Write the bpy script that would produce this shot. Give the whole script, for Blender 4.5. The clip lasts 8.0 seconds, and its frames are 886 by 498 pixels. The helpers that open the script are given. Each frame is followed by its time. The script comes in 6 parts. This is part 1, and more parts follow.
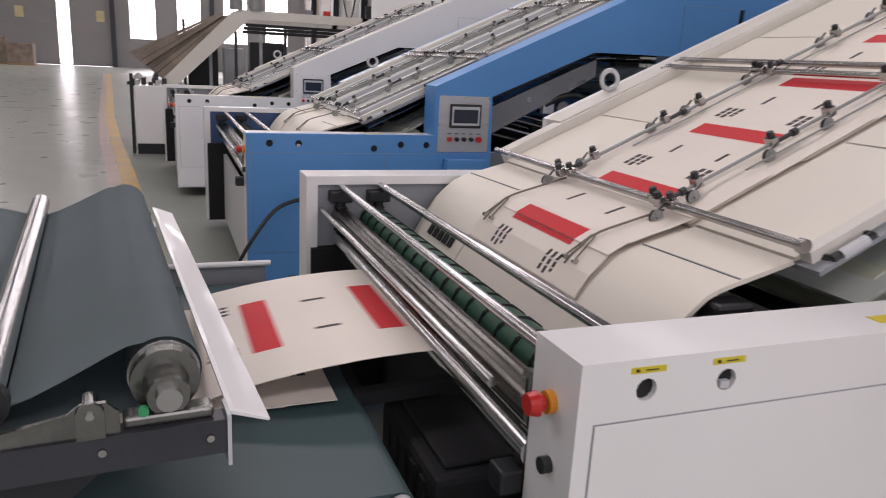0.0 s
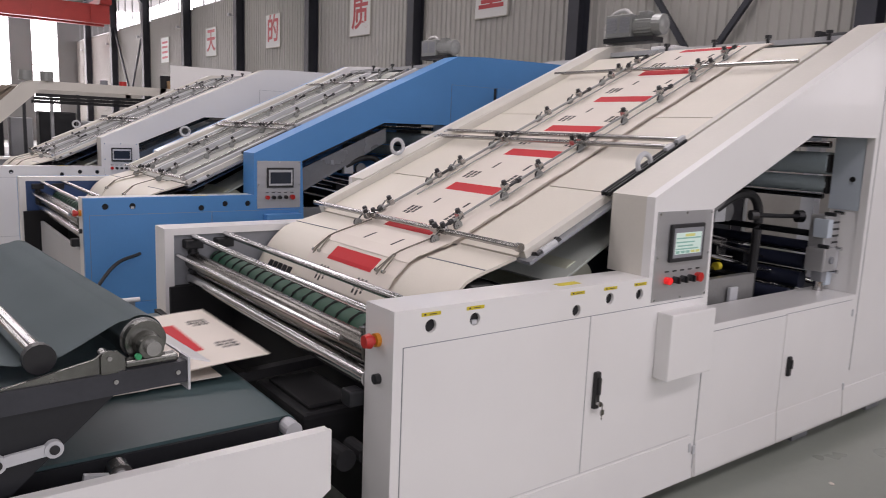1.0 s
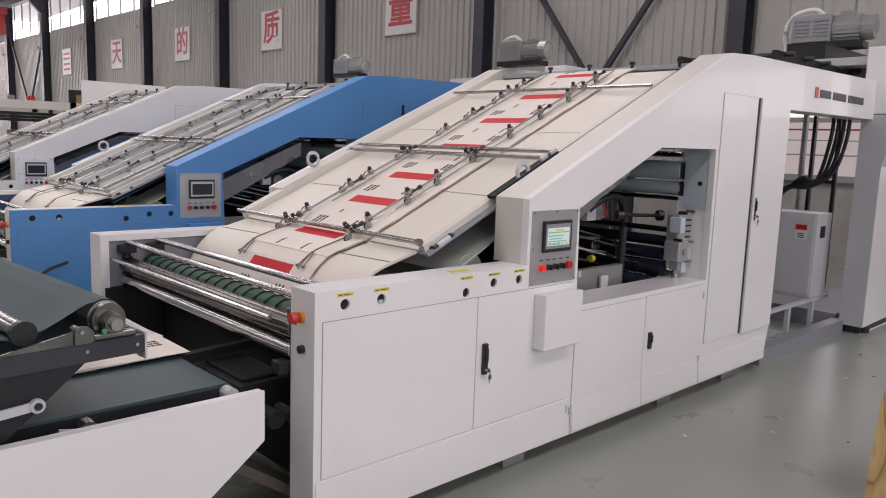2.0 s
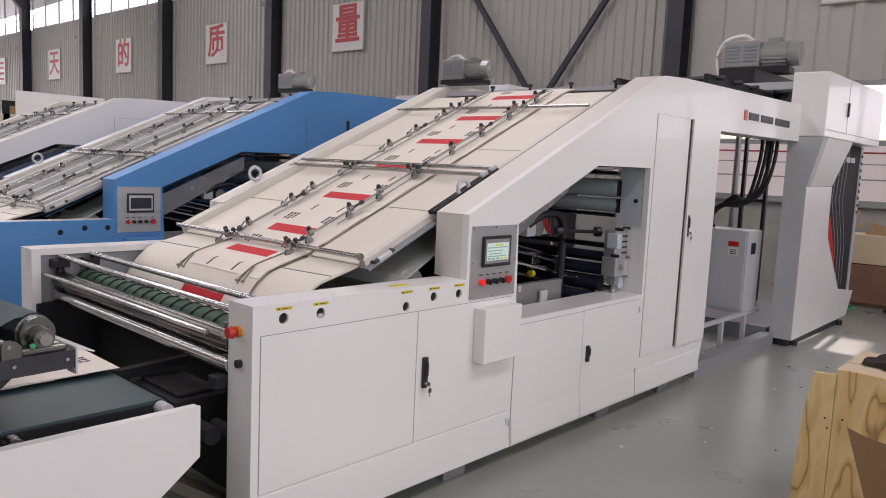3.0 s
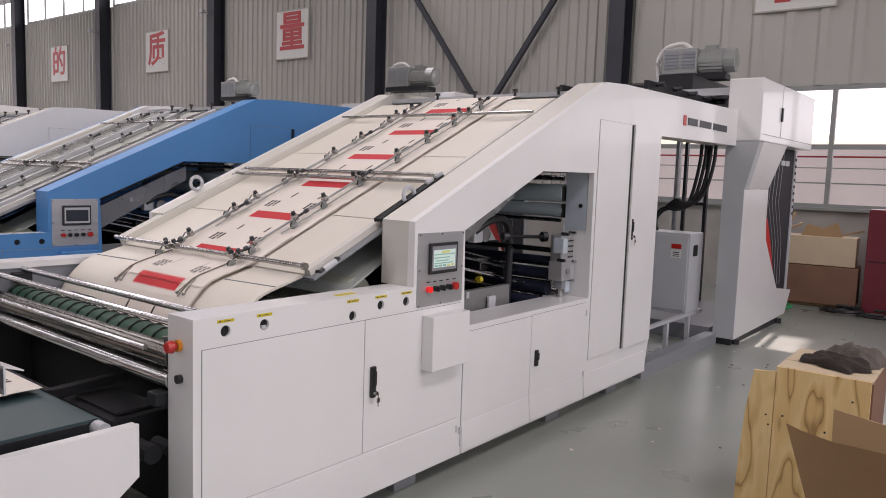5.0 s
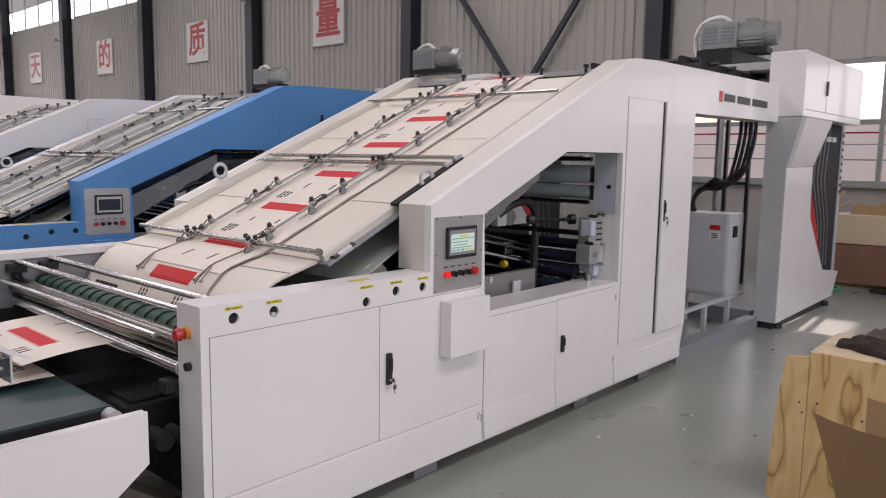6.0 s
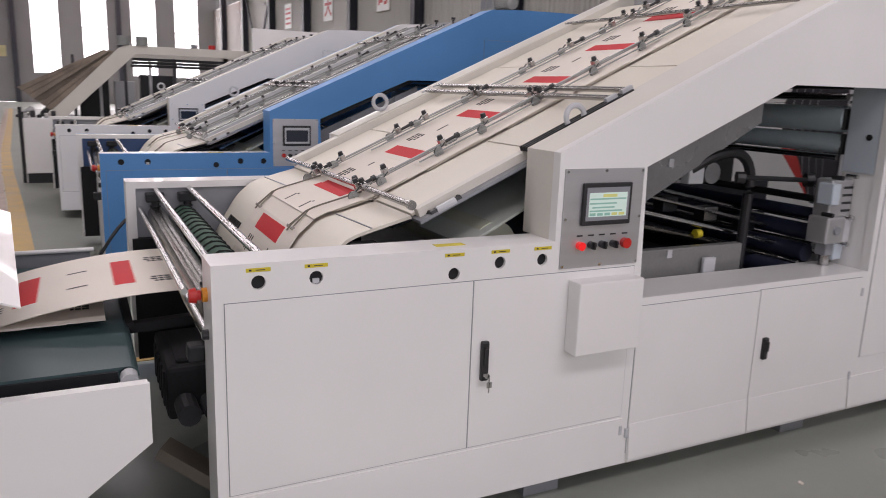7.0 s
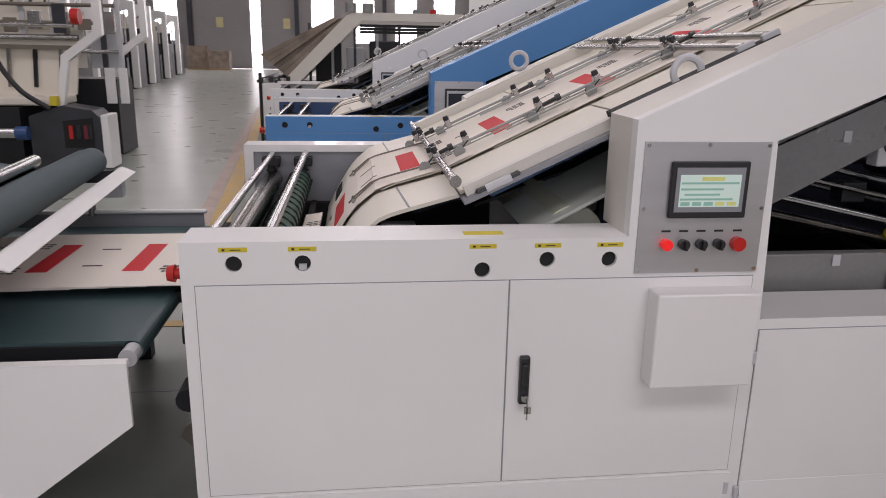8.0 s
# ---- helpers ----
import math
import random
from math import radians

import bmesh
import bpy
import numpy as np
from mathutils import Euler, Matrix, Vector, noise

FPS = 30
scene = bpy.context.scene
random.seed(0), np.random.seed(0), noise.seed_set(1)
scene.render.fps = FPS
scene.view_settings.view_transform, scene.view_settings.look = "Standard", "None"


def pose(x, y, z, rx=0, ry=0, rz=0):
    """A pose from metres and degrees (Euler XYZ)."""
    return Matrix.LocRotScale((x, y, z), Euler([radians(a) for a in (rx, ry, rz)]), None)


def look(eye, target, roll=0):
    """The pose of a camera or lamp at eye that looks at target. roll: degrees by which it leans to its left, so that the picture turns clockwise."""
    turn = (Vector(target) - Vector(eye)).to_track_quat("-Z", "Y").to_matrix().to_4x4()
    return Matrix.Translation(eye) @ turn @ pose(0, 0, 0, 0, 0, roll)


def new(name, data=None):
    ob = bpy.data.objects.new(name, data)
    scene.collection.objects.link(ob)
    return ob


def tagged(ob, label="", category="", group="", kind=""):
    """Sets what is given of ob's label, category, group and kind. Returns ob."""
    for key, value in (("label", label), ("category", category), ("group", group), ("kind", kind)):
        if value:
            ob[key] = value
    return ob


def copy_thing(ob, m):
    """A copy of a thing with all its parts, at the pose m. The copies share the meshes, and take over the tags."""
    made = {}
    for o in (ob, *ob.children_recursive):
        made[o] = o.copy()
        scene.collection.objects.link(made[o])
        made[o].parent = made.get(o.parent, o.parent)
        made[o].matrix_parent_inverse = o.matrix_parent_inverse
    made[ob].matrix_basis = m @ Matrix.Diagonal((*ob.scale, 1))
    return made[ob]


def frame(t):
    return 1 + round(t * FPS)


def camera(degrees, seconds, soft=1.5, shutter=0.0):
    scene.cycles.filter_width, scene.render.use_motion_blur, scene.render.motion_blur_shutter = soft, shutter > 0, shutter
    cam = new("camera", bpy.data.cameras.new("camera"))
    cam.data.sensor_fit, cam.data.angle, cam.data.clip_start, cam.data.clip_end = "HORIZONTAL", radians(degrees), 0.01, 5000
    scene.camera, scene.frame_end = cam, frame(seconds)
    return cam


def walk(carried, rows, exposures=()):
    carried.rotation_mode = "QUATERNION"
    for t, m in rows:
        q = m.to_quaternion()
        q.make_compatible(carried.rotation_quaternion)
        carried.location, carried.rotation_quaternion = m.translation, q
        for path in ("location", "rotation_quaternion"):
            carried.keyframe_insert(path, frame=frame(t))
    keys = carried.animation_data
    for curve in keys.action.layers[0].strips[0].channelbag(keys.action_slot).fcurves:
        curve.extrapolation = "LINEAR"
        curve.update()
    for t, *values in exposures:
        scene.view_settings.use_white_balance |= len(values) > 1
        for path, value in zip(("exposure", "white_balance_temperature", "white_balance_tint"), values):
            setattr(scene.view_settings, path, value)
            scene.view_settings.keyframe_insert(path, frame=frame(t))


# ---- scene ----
cam = camera(62.3, 8.0, 0.95, 0.2)
PATH = [
    (0, (0.521, 0.028, 1.674), (1.222, 1.833, 1.174), 3.1),
    (0.5, (0.285, -0.427, 1.714), (1.245, 1.278, 1.3), 3.6),
    (1, (-0.052, -0.854, 1.734), (1.132, 0.726, 1.416), 2.3),
    (1.5, (-0.243, -1.171, 1.738), (1.036, 0.338, 1.442), 2.1),
    (2, (-0.392, -1.353, 1.747), (0.968, 0.087, 1.469), 2.0),
    (2.2, (-0.399, -1.385, 1.741), (0.988, 0.031, 1.477), 2.3),
    (3.3, (-0.391, -1.412, 1.748), (1.095, -0.092, 1.527), 2.4),
    (3.5, (-0.383, -1.413, 1.756), (1.119, -0.11, 1.538), 2.2),
    (4, (-0.367, -1.41, 1.75), (1.172, -0.151, 1.545), 2.1),
    (4.2, (-0.373, -1.419, 1.740), (1.178, -0.172, 1.543), 2.3),
    (5.3, (-0.353, -1.412, 1.742), (1.197, -0.160, 1.537), 1.7),
    (5.5, (-0.334, -1.42, 1.752), (1.199, -0.154, 1.536), 1.3),
    (6, (-0.211, -1.468, 1.733), (1.26, -0.136, 1.487), 0.9),
    (6.5, (0.259, -1.289, 1.712), (1.452, 0.28, 1.372), 1.1),
    (7, (0.873, -1.22, 1.708), (1.751, 0.526, 1.285), 2.0),
    (7.5, (1.392, -0.996, 1.687), (1.876, 0.884, 1.206), 1.4),
    (8, (1.721, -0.945, 1.677), (1.955, 0.97, 1.15), 1.0),
]
walk(cam, [(t, look(eye, target, roll)) for t, eye, target, roll in PATH], [(0, -0.62, 6900, 25), (1, -0.54, 6900, 25), (2, -0.5, 6900, 25), (6.3, -0.5, 6900, 25), (7, -0.60, 6900, 25), (8, -0.75, 6900, 25)])

# ---- world, sun, large lights ----
world = bpy.data.worlds.new("world")
scene.world = world
world.use_nodes = True
wn = world.node_tree
sky = wn.nodes.new("ShaderNodeTexSky")
sky.sky_type, sky.sun_disc = "NISHITA", False
sky.sun_elevation, sky.sun_rotation = radians(34.6), radians(84.7)
wn.links.new(sky.outputs[0], wn.nodes["Background"].inputs[0])
wn.nodes["Background"].inputs[1].default_value = 0.15

sun = new("sun", bpy.data.lights.new("sun", "SUN"))
sun.data.energy, sun.data.angle, sun.data.color = 5.0, radians(0.5), (1.0, 0.95, 0.86)
sun.matrix_world = look((12, 0.8, 2.6), (8.25, 0.45, 0.0))


def area(name, at, to, w, h, power, colour=(1, 1, 1)):
    lamp = new(name, bpy.data.lights.new(name, "AREA"))
    lamp.data.shape, lamp.data.size, lamp.data.size_y = "RECTANGLE", w, h
    lamp.data.energy, lamp.data.color = power, colour
    lamp.matrix_world = look(at, to)
    return lamp


DAY = (0.95, 0.98, 1.0)
# Added skylight lamps: the strips are unseen, assumed from even overhead light.
for sy in (-5, 6, 17, 28, 40, 50):
    area("skylight_daylight", (3.0, sy, 9.05), (3.0, sy, 0), 11, 2.0, 620, DAY)
    area("skylight_daylight", (-10.0, sy, 9.05), (-10.0, sy, 0), 9, 2.0, 420, DAY)
area("window_daylight", (12.0, 0.2, 2.5), (5, -0.4, 1.0), 5.5, 1.8, 6, DAY)
area("north_daylight", (5, 55.4, 4.5), (4, 20, 1.0), 12, 6, 900, DAY)
# Fill lamp behind the view; its opening in the south wall is added.
area("south_fill", (2.0, -8.7, 4.0), (2.5, 3.0, 0.8), 14, 4, 520, DAY)


# ---- materials ----
def mat(name, colour, rough=0.5, metal=0.0, vary=0.08, scale=6.0, bump=0.0, fine=60.0, stretch=(1, 1, 1), emit=0.0, dirt=None, coat=0.0, rvar=0.04):
    """Node material: base colour varied at two scales, roughness varied, fine relief."""
    m = bpy.data.materials.new(name)
    m.use_nodes = True
    n, l = m.node_tree.nodes, m.node_tree.links
    b = n["Principled BSDF"]
    b.inputs["Metallic"].default_value = metal
    b.inputs["Coat Weight"].default_value = coat
    tc, mp = n.new("ShaderNodeTexCoord"), n.new("ShaderNodeMapping")
    mp.inputs["Scale"].default_value = stretch
    l.new(tc.outputs["Object"], mp.inputs[0])
    big, small = n.new("ShaderNodeTexNoise"), n.new("ShaderNodeTexNoise")
    big.inputs["Scale"].default_value, small.inputs["Scale"].default_value = scale * 0.35, fine
    big.inputs["Detail"].default_value, small.inputs["Detail"].default_value = 5, 3
    for t in (big, small):
        l.new(mp.outputs[0], t.inputs["Vector"])
    add = n.new("ShaderNodeMath")
    add.operation = "MULTIPLY_ADD"
    add.inputs[1].default_value = 0.35
    l.new(small.outputs["Fac"], add.inputs[0])
    l.new(big.outputs["Fac"], add.inputs[2])
    ramp = n.new("ShaderNodeValToRGB")
    ramp.color_ramp.elements[0].position, ramp.color_ramp.elements[1].position = 0.3, 1.0
    lo = [max(0.0, c * (1 - vary * 1.6)) for c in colour] if dirt is None else dirt
    ramp.color_ramp.elements[0].color = (*lo, 1)
    ramp.color_ramp.elements[1].color = (*[min(1.0, c * (1 + vary)) for c in colour], 1)
    l.new(add.outputs[0], ramp.inputs[0])
    l.new(ramp.outputs[0], b.inputs["Base Color"])
    rr = n.new("ShaderNodeMapRange")
    rr.inputs["To Min"].default_value, rr.inputs["To Max"].default_value = max(0.02, rough - rvar), min(1, rough + rvar)
    l.new(big.outputs["Fac"], rr.inputs["Value"])
    l.new(rr.outputs[0], b.inputs["Roughness"])
    if bump:
        bp = n.new("ShaderNodeBump")
        bp.inputs["Strength"].default_value, bp.inputs["Distance"].default_value = bump, 0.004
        l.new(small.outputs["Fac"], bp.inputs["Height"])
        l.new(bp.outputs[0], b.inputs["Normal"])
    if emit:
        b.inputs["Emission Color"].default_value = (*colour, 1)
        b.inputs["Emission Strength"].default_value = emit
    return m


WHITE = mat("white_powder_coat", (0.80, 0.79, 0.78), 0.30, vary=0.03, scale=6, bump=0.01, fine=400, coat=0.25)
CREAM = mat("cream_steel_cover", (0.75, 0.70, 0.61), 0.42, vary=0.04, fine=120)
# Ivory paint; on white machine arms it stands for warm reflected light.
IVORY = mat("ivory_tone", (0.66, 0.63, 0.57), 0.42, vary=0.05)
BLUE = mat("blue_powder_coat", (0.075, 0.275, 0.60), 0.4, vary=0.05)
DARKBLUE = mat("dark_blue_paint", (0.03, 0.08, 0.22), 0.4, vary=0.1)
GREYPLATE = mat("brushed_plate", (0.52, 0.52, 0.53), 0.42, 0.7, vary=0.05, stretch=(1, 1, 14))
LIGHTGREY = mat("light_grey_paint", (0.52, 0.53, 0.55), 0.4, vary=0.05)
MIDGREY = mat("mid_grey_paint", (0.25, 0.26, 0.28), 0.45, vary=0.08)
CHROME = mat("chrome_steel", (0.66, 0.66, 0.66), 0.16, 1.0, vary=0.16, scale=30, stretch=(1, 0.2, 1), rvar=0.10, bump=0.04)
STEEL = mat("worn_steel", (0.46, 0.45, 0.44), 0.26, 1.0, vary=0.15, scale=15)
BLACK = mat("black_plastic", (0.018, 0.018, 0.02), 0.4, vary=0.2)
HOLE = mat("dark_hole", (0.006, 0.006, 0.007), 0.7, vary=0.2)
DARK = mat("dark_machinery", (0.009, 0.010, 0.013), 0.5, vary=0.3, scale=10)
BEAMGREY = mat("charcoal_paint", (0.034, 0.036, 0.044), 0.42, vary=0.25, scale=10)
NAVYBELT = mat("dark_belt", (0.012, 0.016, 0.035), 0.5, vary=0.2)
GREEN = mat("green_rubber", (0.018, 0.085, 0.05), 0.5, vary=0.15, fine=90, bump=0.05)
BELT = mat("green_grey_belt", (0.042, 0.080, 0.086), 0.42, vary=0.14, scale=5, fine=200, bump=0.03)
FELT = mat("grey_felt_belt", (0.20, 0.255, 0.27), 0.75, vary=0.1, scale=5, fine=250, bump=0.03)
YELLOW = mat("yellow_label", (0.62, 0.50, 0.03), 0.5, vary=0.06)
RED = mat("red_plastic", (0.55, 0.02, 0.015), 0.35, vary=0.08)
ORANGE = mat("orange_plastic", (0.75, 0.28, 0.02), 0.45, vary=0.08)
REDLAMP = mat("red_lamp", (0.9, 0.02, 0.02), 0.3, emit=0.5)
SCREEN = mat("lit_screen", (0.55, 0.70, 0.64), 0.2, vary=0.05, emit=0.34)
SCREENBAR = mat("screen_bar", (0.26, 0.50, 0.42), 0.2, vary=0.05, emit=0.2)
SCREENYEL = mat("screen_yellow", (0.60, 0.62, 0.22), 0.2, vary=0.05, emit=0.25)
SCREENOFF = mat("dark_screen", (0.03, 0.035, 0.05), 0.12, vary=0.1)
PAPER = mat("printed_kraft_board", (0.78, 0.71, 0.635), 0.62, vary=0.035, fine=220, bump=0.02)
PAPERED = mat("board_edge", (0.42, 0.31, 0.20), 0.8, vary=0.1)
INKRED = mat("red_print", (0.62, 0.012, 0.02), 0.65, vary=0.06, fine=150)
INKBLACK = mat("black_print", (0.035, 0.03, 0.03), 0.6, vary=0.1)
PLASTICGREY = mat("grey_motor", (0.30, 0.31, 0.30), 0.32, 0.25, vary=0.15)
HOSE = mat("pale_conduit", (0.72, 0.71, 0.69), 0.4, vary=0.05)
CABLE = mat("black_cable", (0.012, 0.012, 0.014), 0.45, vary=0.2)
COLUMN = mat("column_paint", (0.035, 0.038, 0.05), 0.5, vary=0.2)
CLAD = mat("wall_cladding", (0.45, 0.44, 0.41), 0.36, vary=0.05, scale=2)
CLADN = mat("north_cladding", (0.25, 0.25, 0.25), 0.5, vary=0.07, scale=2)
ROOF = mat("roof_sheet", (0.30, 0.30, 0.30), 0.6, vary=0.06)
BRICKWALL = mat("plastered_dado", (0.36, 0.345, 0.32), 0.7, vary=0.14)
ALU = mat("window_aluminium", (0.34, 0.35, 0.34), 0.4, 0.4, vary=0.05)
SIGN = mat("white_sign_board", (0.70, 0.70, 0.68), 0.5, vary=0.04)
SIGNEDGE = mat("sign_edge", (0.46, 0.44, 0.39), 0.5, vary=0.06)
SIGNRED = mat("sign_red", (0.50, 0.055, 0.06), 0.5, vary=0.08)
CRANERED = mat("crane_red", (0.50, 0.05, 0.04), 0.45, vary=0.1)
CARDB = mat("cardboard", (0.38, 0.245, 0.13), 0.8, vary=0.08, fine=80, bump=0.1)
RAG = mat("dark_cloth", (0.026, 0.018, 0.014), 0.9, vary=0.35, scale=30, fine=120, bump=0.1)
YLINE = mat("floor_paint_yellow", (0.50, 0.30, 0.06), 0.5, vary=0.2, dirt=(0.30, 0.24, 0.16))
GLOWNORTH = mat("bright_yard_outdoors", (0.95, 0.97, 1.0), 0.8, emit=7.0, vary=0.02)
GLOW = mat("bright_outdoors", (0.95, 0.97, 1.0), 0.8, emit=2.4, vary=0.02)
SKYPANEL = mat("skylight_sheet", (0.8, 0.82, 0.84), 0.6, emit=0.25, vary=0.03)
# Facade glows by itself to carry the daylight on it.
FACADE = mat("glowing_facade_outdoors", (0.60, 0.55, 0.53), 0.8, vary=0.16, scale=1.5, emit=0.6)
MAROON = mat("maroon_paint", (0.16, 0.02, 0.03), 0.4, vary=0.1)
TIMBER = mat("rough_timber", (0.36, 0.25, 0.14), 0.75, vary=0.15, scale=20, stretch=(1, 8, 8))
CRATEPLY = mat("pale_crate_board", (0.56, 0.44, 0.30), 0.7, vary=0.1)
NOTICE = mat("faded_notice", (0.55, 0.50, 0.28), 0.6, vary=0.1)
GREYDECK = mat("grey_mottled_deck", (0.54, 0.54, 0.50), 0.42, 0.1, vary=0.16, scale=5, stretch=(1, 3, 1))
DARKPANEL = mat("dark_print_panel", (0.016, 0.014, 0.022), 0.75, vary=0.2)
LINING = mat("dull_grey_lining", (0.34, 0.34, 0.345), 0.27, 0.45, vary=0.15)
GREYBOX = mat("grey_inner_paint", (0.27, 0.27, 0.265), 0.3, 0.35, vary=0.15)
OILROLL = mat("oiled_roller_steel", (0.19, 0.18, 0.165), 0.24, 1.0, vary=0.25, scale=30, stretch=(1, 0.15, 1), rvar=0.1)
PALEBAND = mat("pale_floor_band", (0.42, 0.33, 0.28), 0.45, vary=0.2, scale=9, dirt=(0.24, 0.16, 0.13))
DARKSTEEL = mat("oily_dark_steel", (0.20, 0.20, 0.185), 0.24, 0.9, vary=0.3, scale=30, rvar=0.12)
REDBROWN = mat("red_brown_board", (0.21, 0.105, 0.065), 0.75, vary=0.15, scale=8)
JACKET = mat("grey_brown_cloth", (0.12, 0.10, 0.085), 0.9, vary=0.3, scale=30, fine=120, bump=0.1)
TAUPE = mat("taupe_paint", (0.17, 0.145, 0.115), 0.5, vary=0.1)
TEALROLL = mat("blue_grey_roller", (0.52, 0.62, 0.66), 0.22, 0.0, vary=0.1, scale=12, stretch=(1, 0.3, 1))
PALEBLUE = mat("pale_blue_plate", (0.56, 0.63, 0.70), 0.3, 0.15, vary=0.04)
OLDBOARD = mat("weathered_board", (0.27, 0.225, 0.18), 0.75, vary=0.35, scale=7, fine=30, dirt=(0.10, 0.075, 0.06))
GLUEDRUM = mat("pale_green_drum", (0.60, 0.62, 0.50), 0.3, vary=0.06)
PALEPLATE = mat("pale_green_white_plate", (0.62, 0.66, 0.61), 0.3, vary=0.05)
TRAYBLUE = mat("clear_blue_tray", (0.16, 0.33, 0.62), 0.3, vary=0.08)
BAYFLOOR = mat("dull_bay_concrete", (0.20, 0.215, 0.185), 0.55, vary=0.12, scale=3, fine=20)
# Near-black that holds the deep shade under the press rollers.
SHADEBLACK = mat("shade_black", (0.006, 0.006, 0.008), 0.75, vary=0.3, scale=10)
GREENPART = mat("green_plastic", (0.02, 0.30, 0.12), 0.5, vary=0.1)


def floor_material():
    m = mat("polished_concrete_floor", (0.295, 0.318, 0.282), 0.3, vary=0.06, scale=3.0, fine=18, bump=0.02)
    n, l = m.node_tree.nodes, m.node_tree.links
    b = n["Principled BSDF"]
    stain = n.new("ShaderNodeTexNoise")
    stain.inputs["Scale"].default_value, stain.inputs["Detail"].default_value = 1.7, 3
    tc = n.new("ShaderNodeTexCoord")
    l.new(tc.outputs["Object"], stain.inputs["Vector"])
    rr = n.new("ShaderNodeMapRange")
    rr.inputs["From Min"].default_value, rr.inputs["From Max"].default_value = 0.15, 0.85
    rr.inputs["To Min"].default_value, rr.inputs["To Max"].default_value = 0.24, 0.36
    l.new(stain.outputs["Fac"], rr.inputs["Value"])
    l.new(rr.outputs[0], b.inputs["Roughness"])
    wave = n.new("ShaderNodeBump")
    wave.inputs["Strength"].default_value, wave.inputs["Distance"].default_value = 0.12, 0.01
    l.new(stain.outputs["Fac"], wave.inputs["Height"])
    l.new(b.inputs["Normal"].links[0].from_socket, wave.inputs["Normal"])
    l.new(wave.outputs[0], b.inputs["Normal"])
    return m


def plywood_material():
    m = bpy.data.materials.new("plywood")
    m.use_nodes = True
    n, l = m.node_tree.nodes, m.node_tree.links
    b = n["Principled BSDF"]
    tc, mp = n.new("ShaderNodeTexCoord"), n.new("ShaderNodeMapping")
    mp.inputs["Scale"].default_value = (3.0, 4.4, 1.0)
    l.new(tc.outputs["Object"], mp.inputs[0])
    warp = n.new("ShaderNodeTexNoise")
    warp.inputs["Scale"].default_value, warp.inputs["Detail"].default_value = 1.3, 2.0
    l.new(mp.outputs[0], warp.inputs["Vector"])
    mul = n.new("ShaderNodeMath")
    mul.operation = "MULTIPLY"
    mul.inputs[1].default_value = 5.5
    l.new(warp.outputs["Fac"], mul.inputs[0])
    fr = n.new("ShaderNodeMath")
    fr.operation = "FRACT"
    l.new(mul.outputs[0], fr.inputs[0])
    ramp = n.new("ShaderNodeValToRGB")
    e = ramp.color_ramp.elements
    e[0].position, e[0].color = 0.0, (0.30, 0.165, 0.055, 1)
    e[1].position, e[1].color = 0.14, (0.70, 0.47, 0.20, 1)
    e2 = e.new(0.75)
    e2.color = (0.79, 0.57, 0.28, 1)
    e3 = e.new(1.0)
    e3.color = (0.58, 0.36, 0.13, 1)
    l.new(fr.outputs[0], ramp.inputs[0])
    grain = n.new("ShaderNodeTexNoise")
    grain.inputs["Scale"].default_value = 6
    mp2 = n.new("ShaderNodeMapping")
    mp2.inputs["Scale"].default_value = (30, 30, 1.5)
    l.new(tc.outputs["Object"], mp2.inputs[0])
    l.new(mp2.outputs[0], grain.inputs["Vector"])
    mix = n.new("ShaderNodeMix")
    mix.data_type, mix.blend_type = "RGBA", "MULTIPLY"
    mix.inputs[0].default_value = 0.22
    l.new(ramp.outputs[0], mix.inputs[6])
    l.new(grain.outputs["Fac"], mix.inputs[7])
    l.new(mix.outputs[2], b.inputs["Base Color"])
    b.inputs["Roughness"].default_value = 0.65
    return m


FLOOR = floor_material()
PLY = plywood_material()


# ---- mesh helpers ----
def box(bm, x0, x1, y0, y1, z0, z1, bevel=0.0):
    r = bmesh.ops.create_cube(bm, size=1.0, matrix=Matrix.LocRotScale(((x0 + x1) / 2, (y0 + y1) / 2, (z0 + z1) / 2), None, (abs(x1 - x0), abs(y1 - y0), abs(z1 - z0))))
    if bevel:
        edges = list({e for v in r["verts"] for e in v.link_edges})
        bmesh.ops.bevel(bm, geom=edges, offset=bevel, segments=2, affect="EDGES", profile=0.5)
    return r["verts"]


def rod(bm, a, b, r, seg=14, r2=None):
    a, b = Vector(a), Vector(b)
    d = b - a
    m = Matrix.Translation((a + b) / 2) @ d.to_track_quat("Z", "Y").to_matrix().to_4x4()
    return bmesh.ops.create_cone(bm, cap_ends=True, segments=seg, radius1=r, radius2=r if r2 is None else r2, depth=d.length, matrix=m)["verts"]


def beam(bm, a, b, w, h):
    """A rectangular bar from a to b; w across, h upwards."""
    a, b = Vector(a), Vector(b)
    d = (b - a).normalized()
    side = d.cross(Vector((0, 0, 1)))
    side = side.normalized() if side.length > 1e-4 else Vector((1, 0, 0))
    up = side.cross(d)
    vs = [bm.verts.new(p + side * sx * w / 2 + up * sz * h / 2) for p in (a, b) for sx, sz in ((-1, -1), (1, -1), (1, 1), (-1, 1))]
    for q in ((0, 1, 2, 3), (7, 6, 5, 4), (0, 4, 5, 1), (1, 5, 6, 2), (2, 6, 7, 3), (3, 7, 4, 0)):
        bm.faces.new([vs[i] for i in q])
    return vs


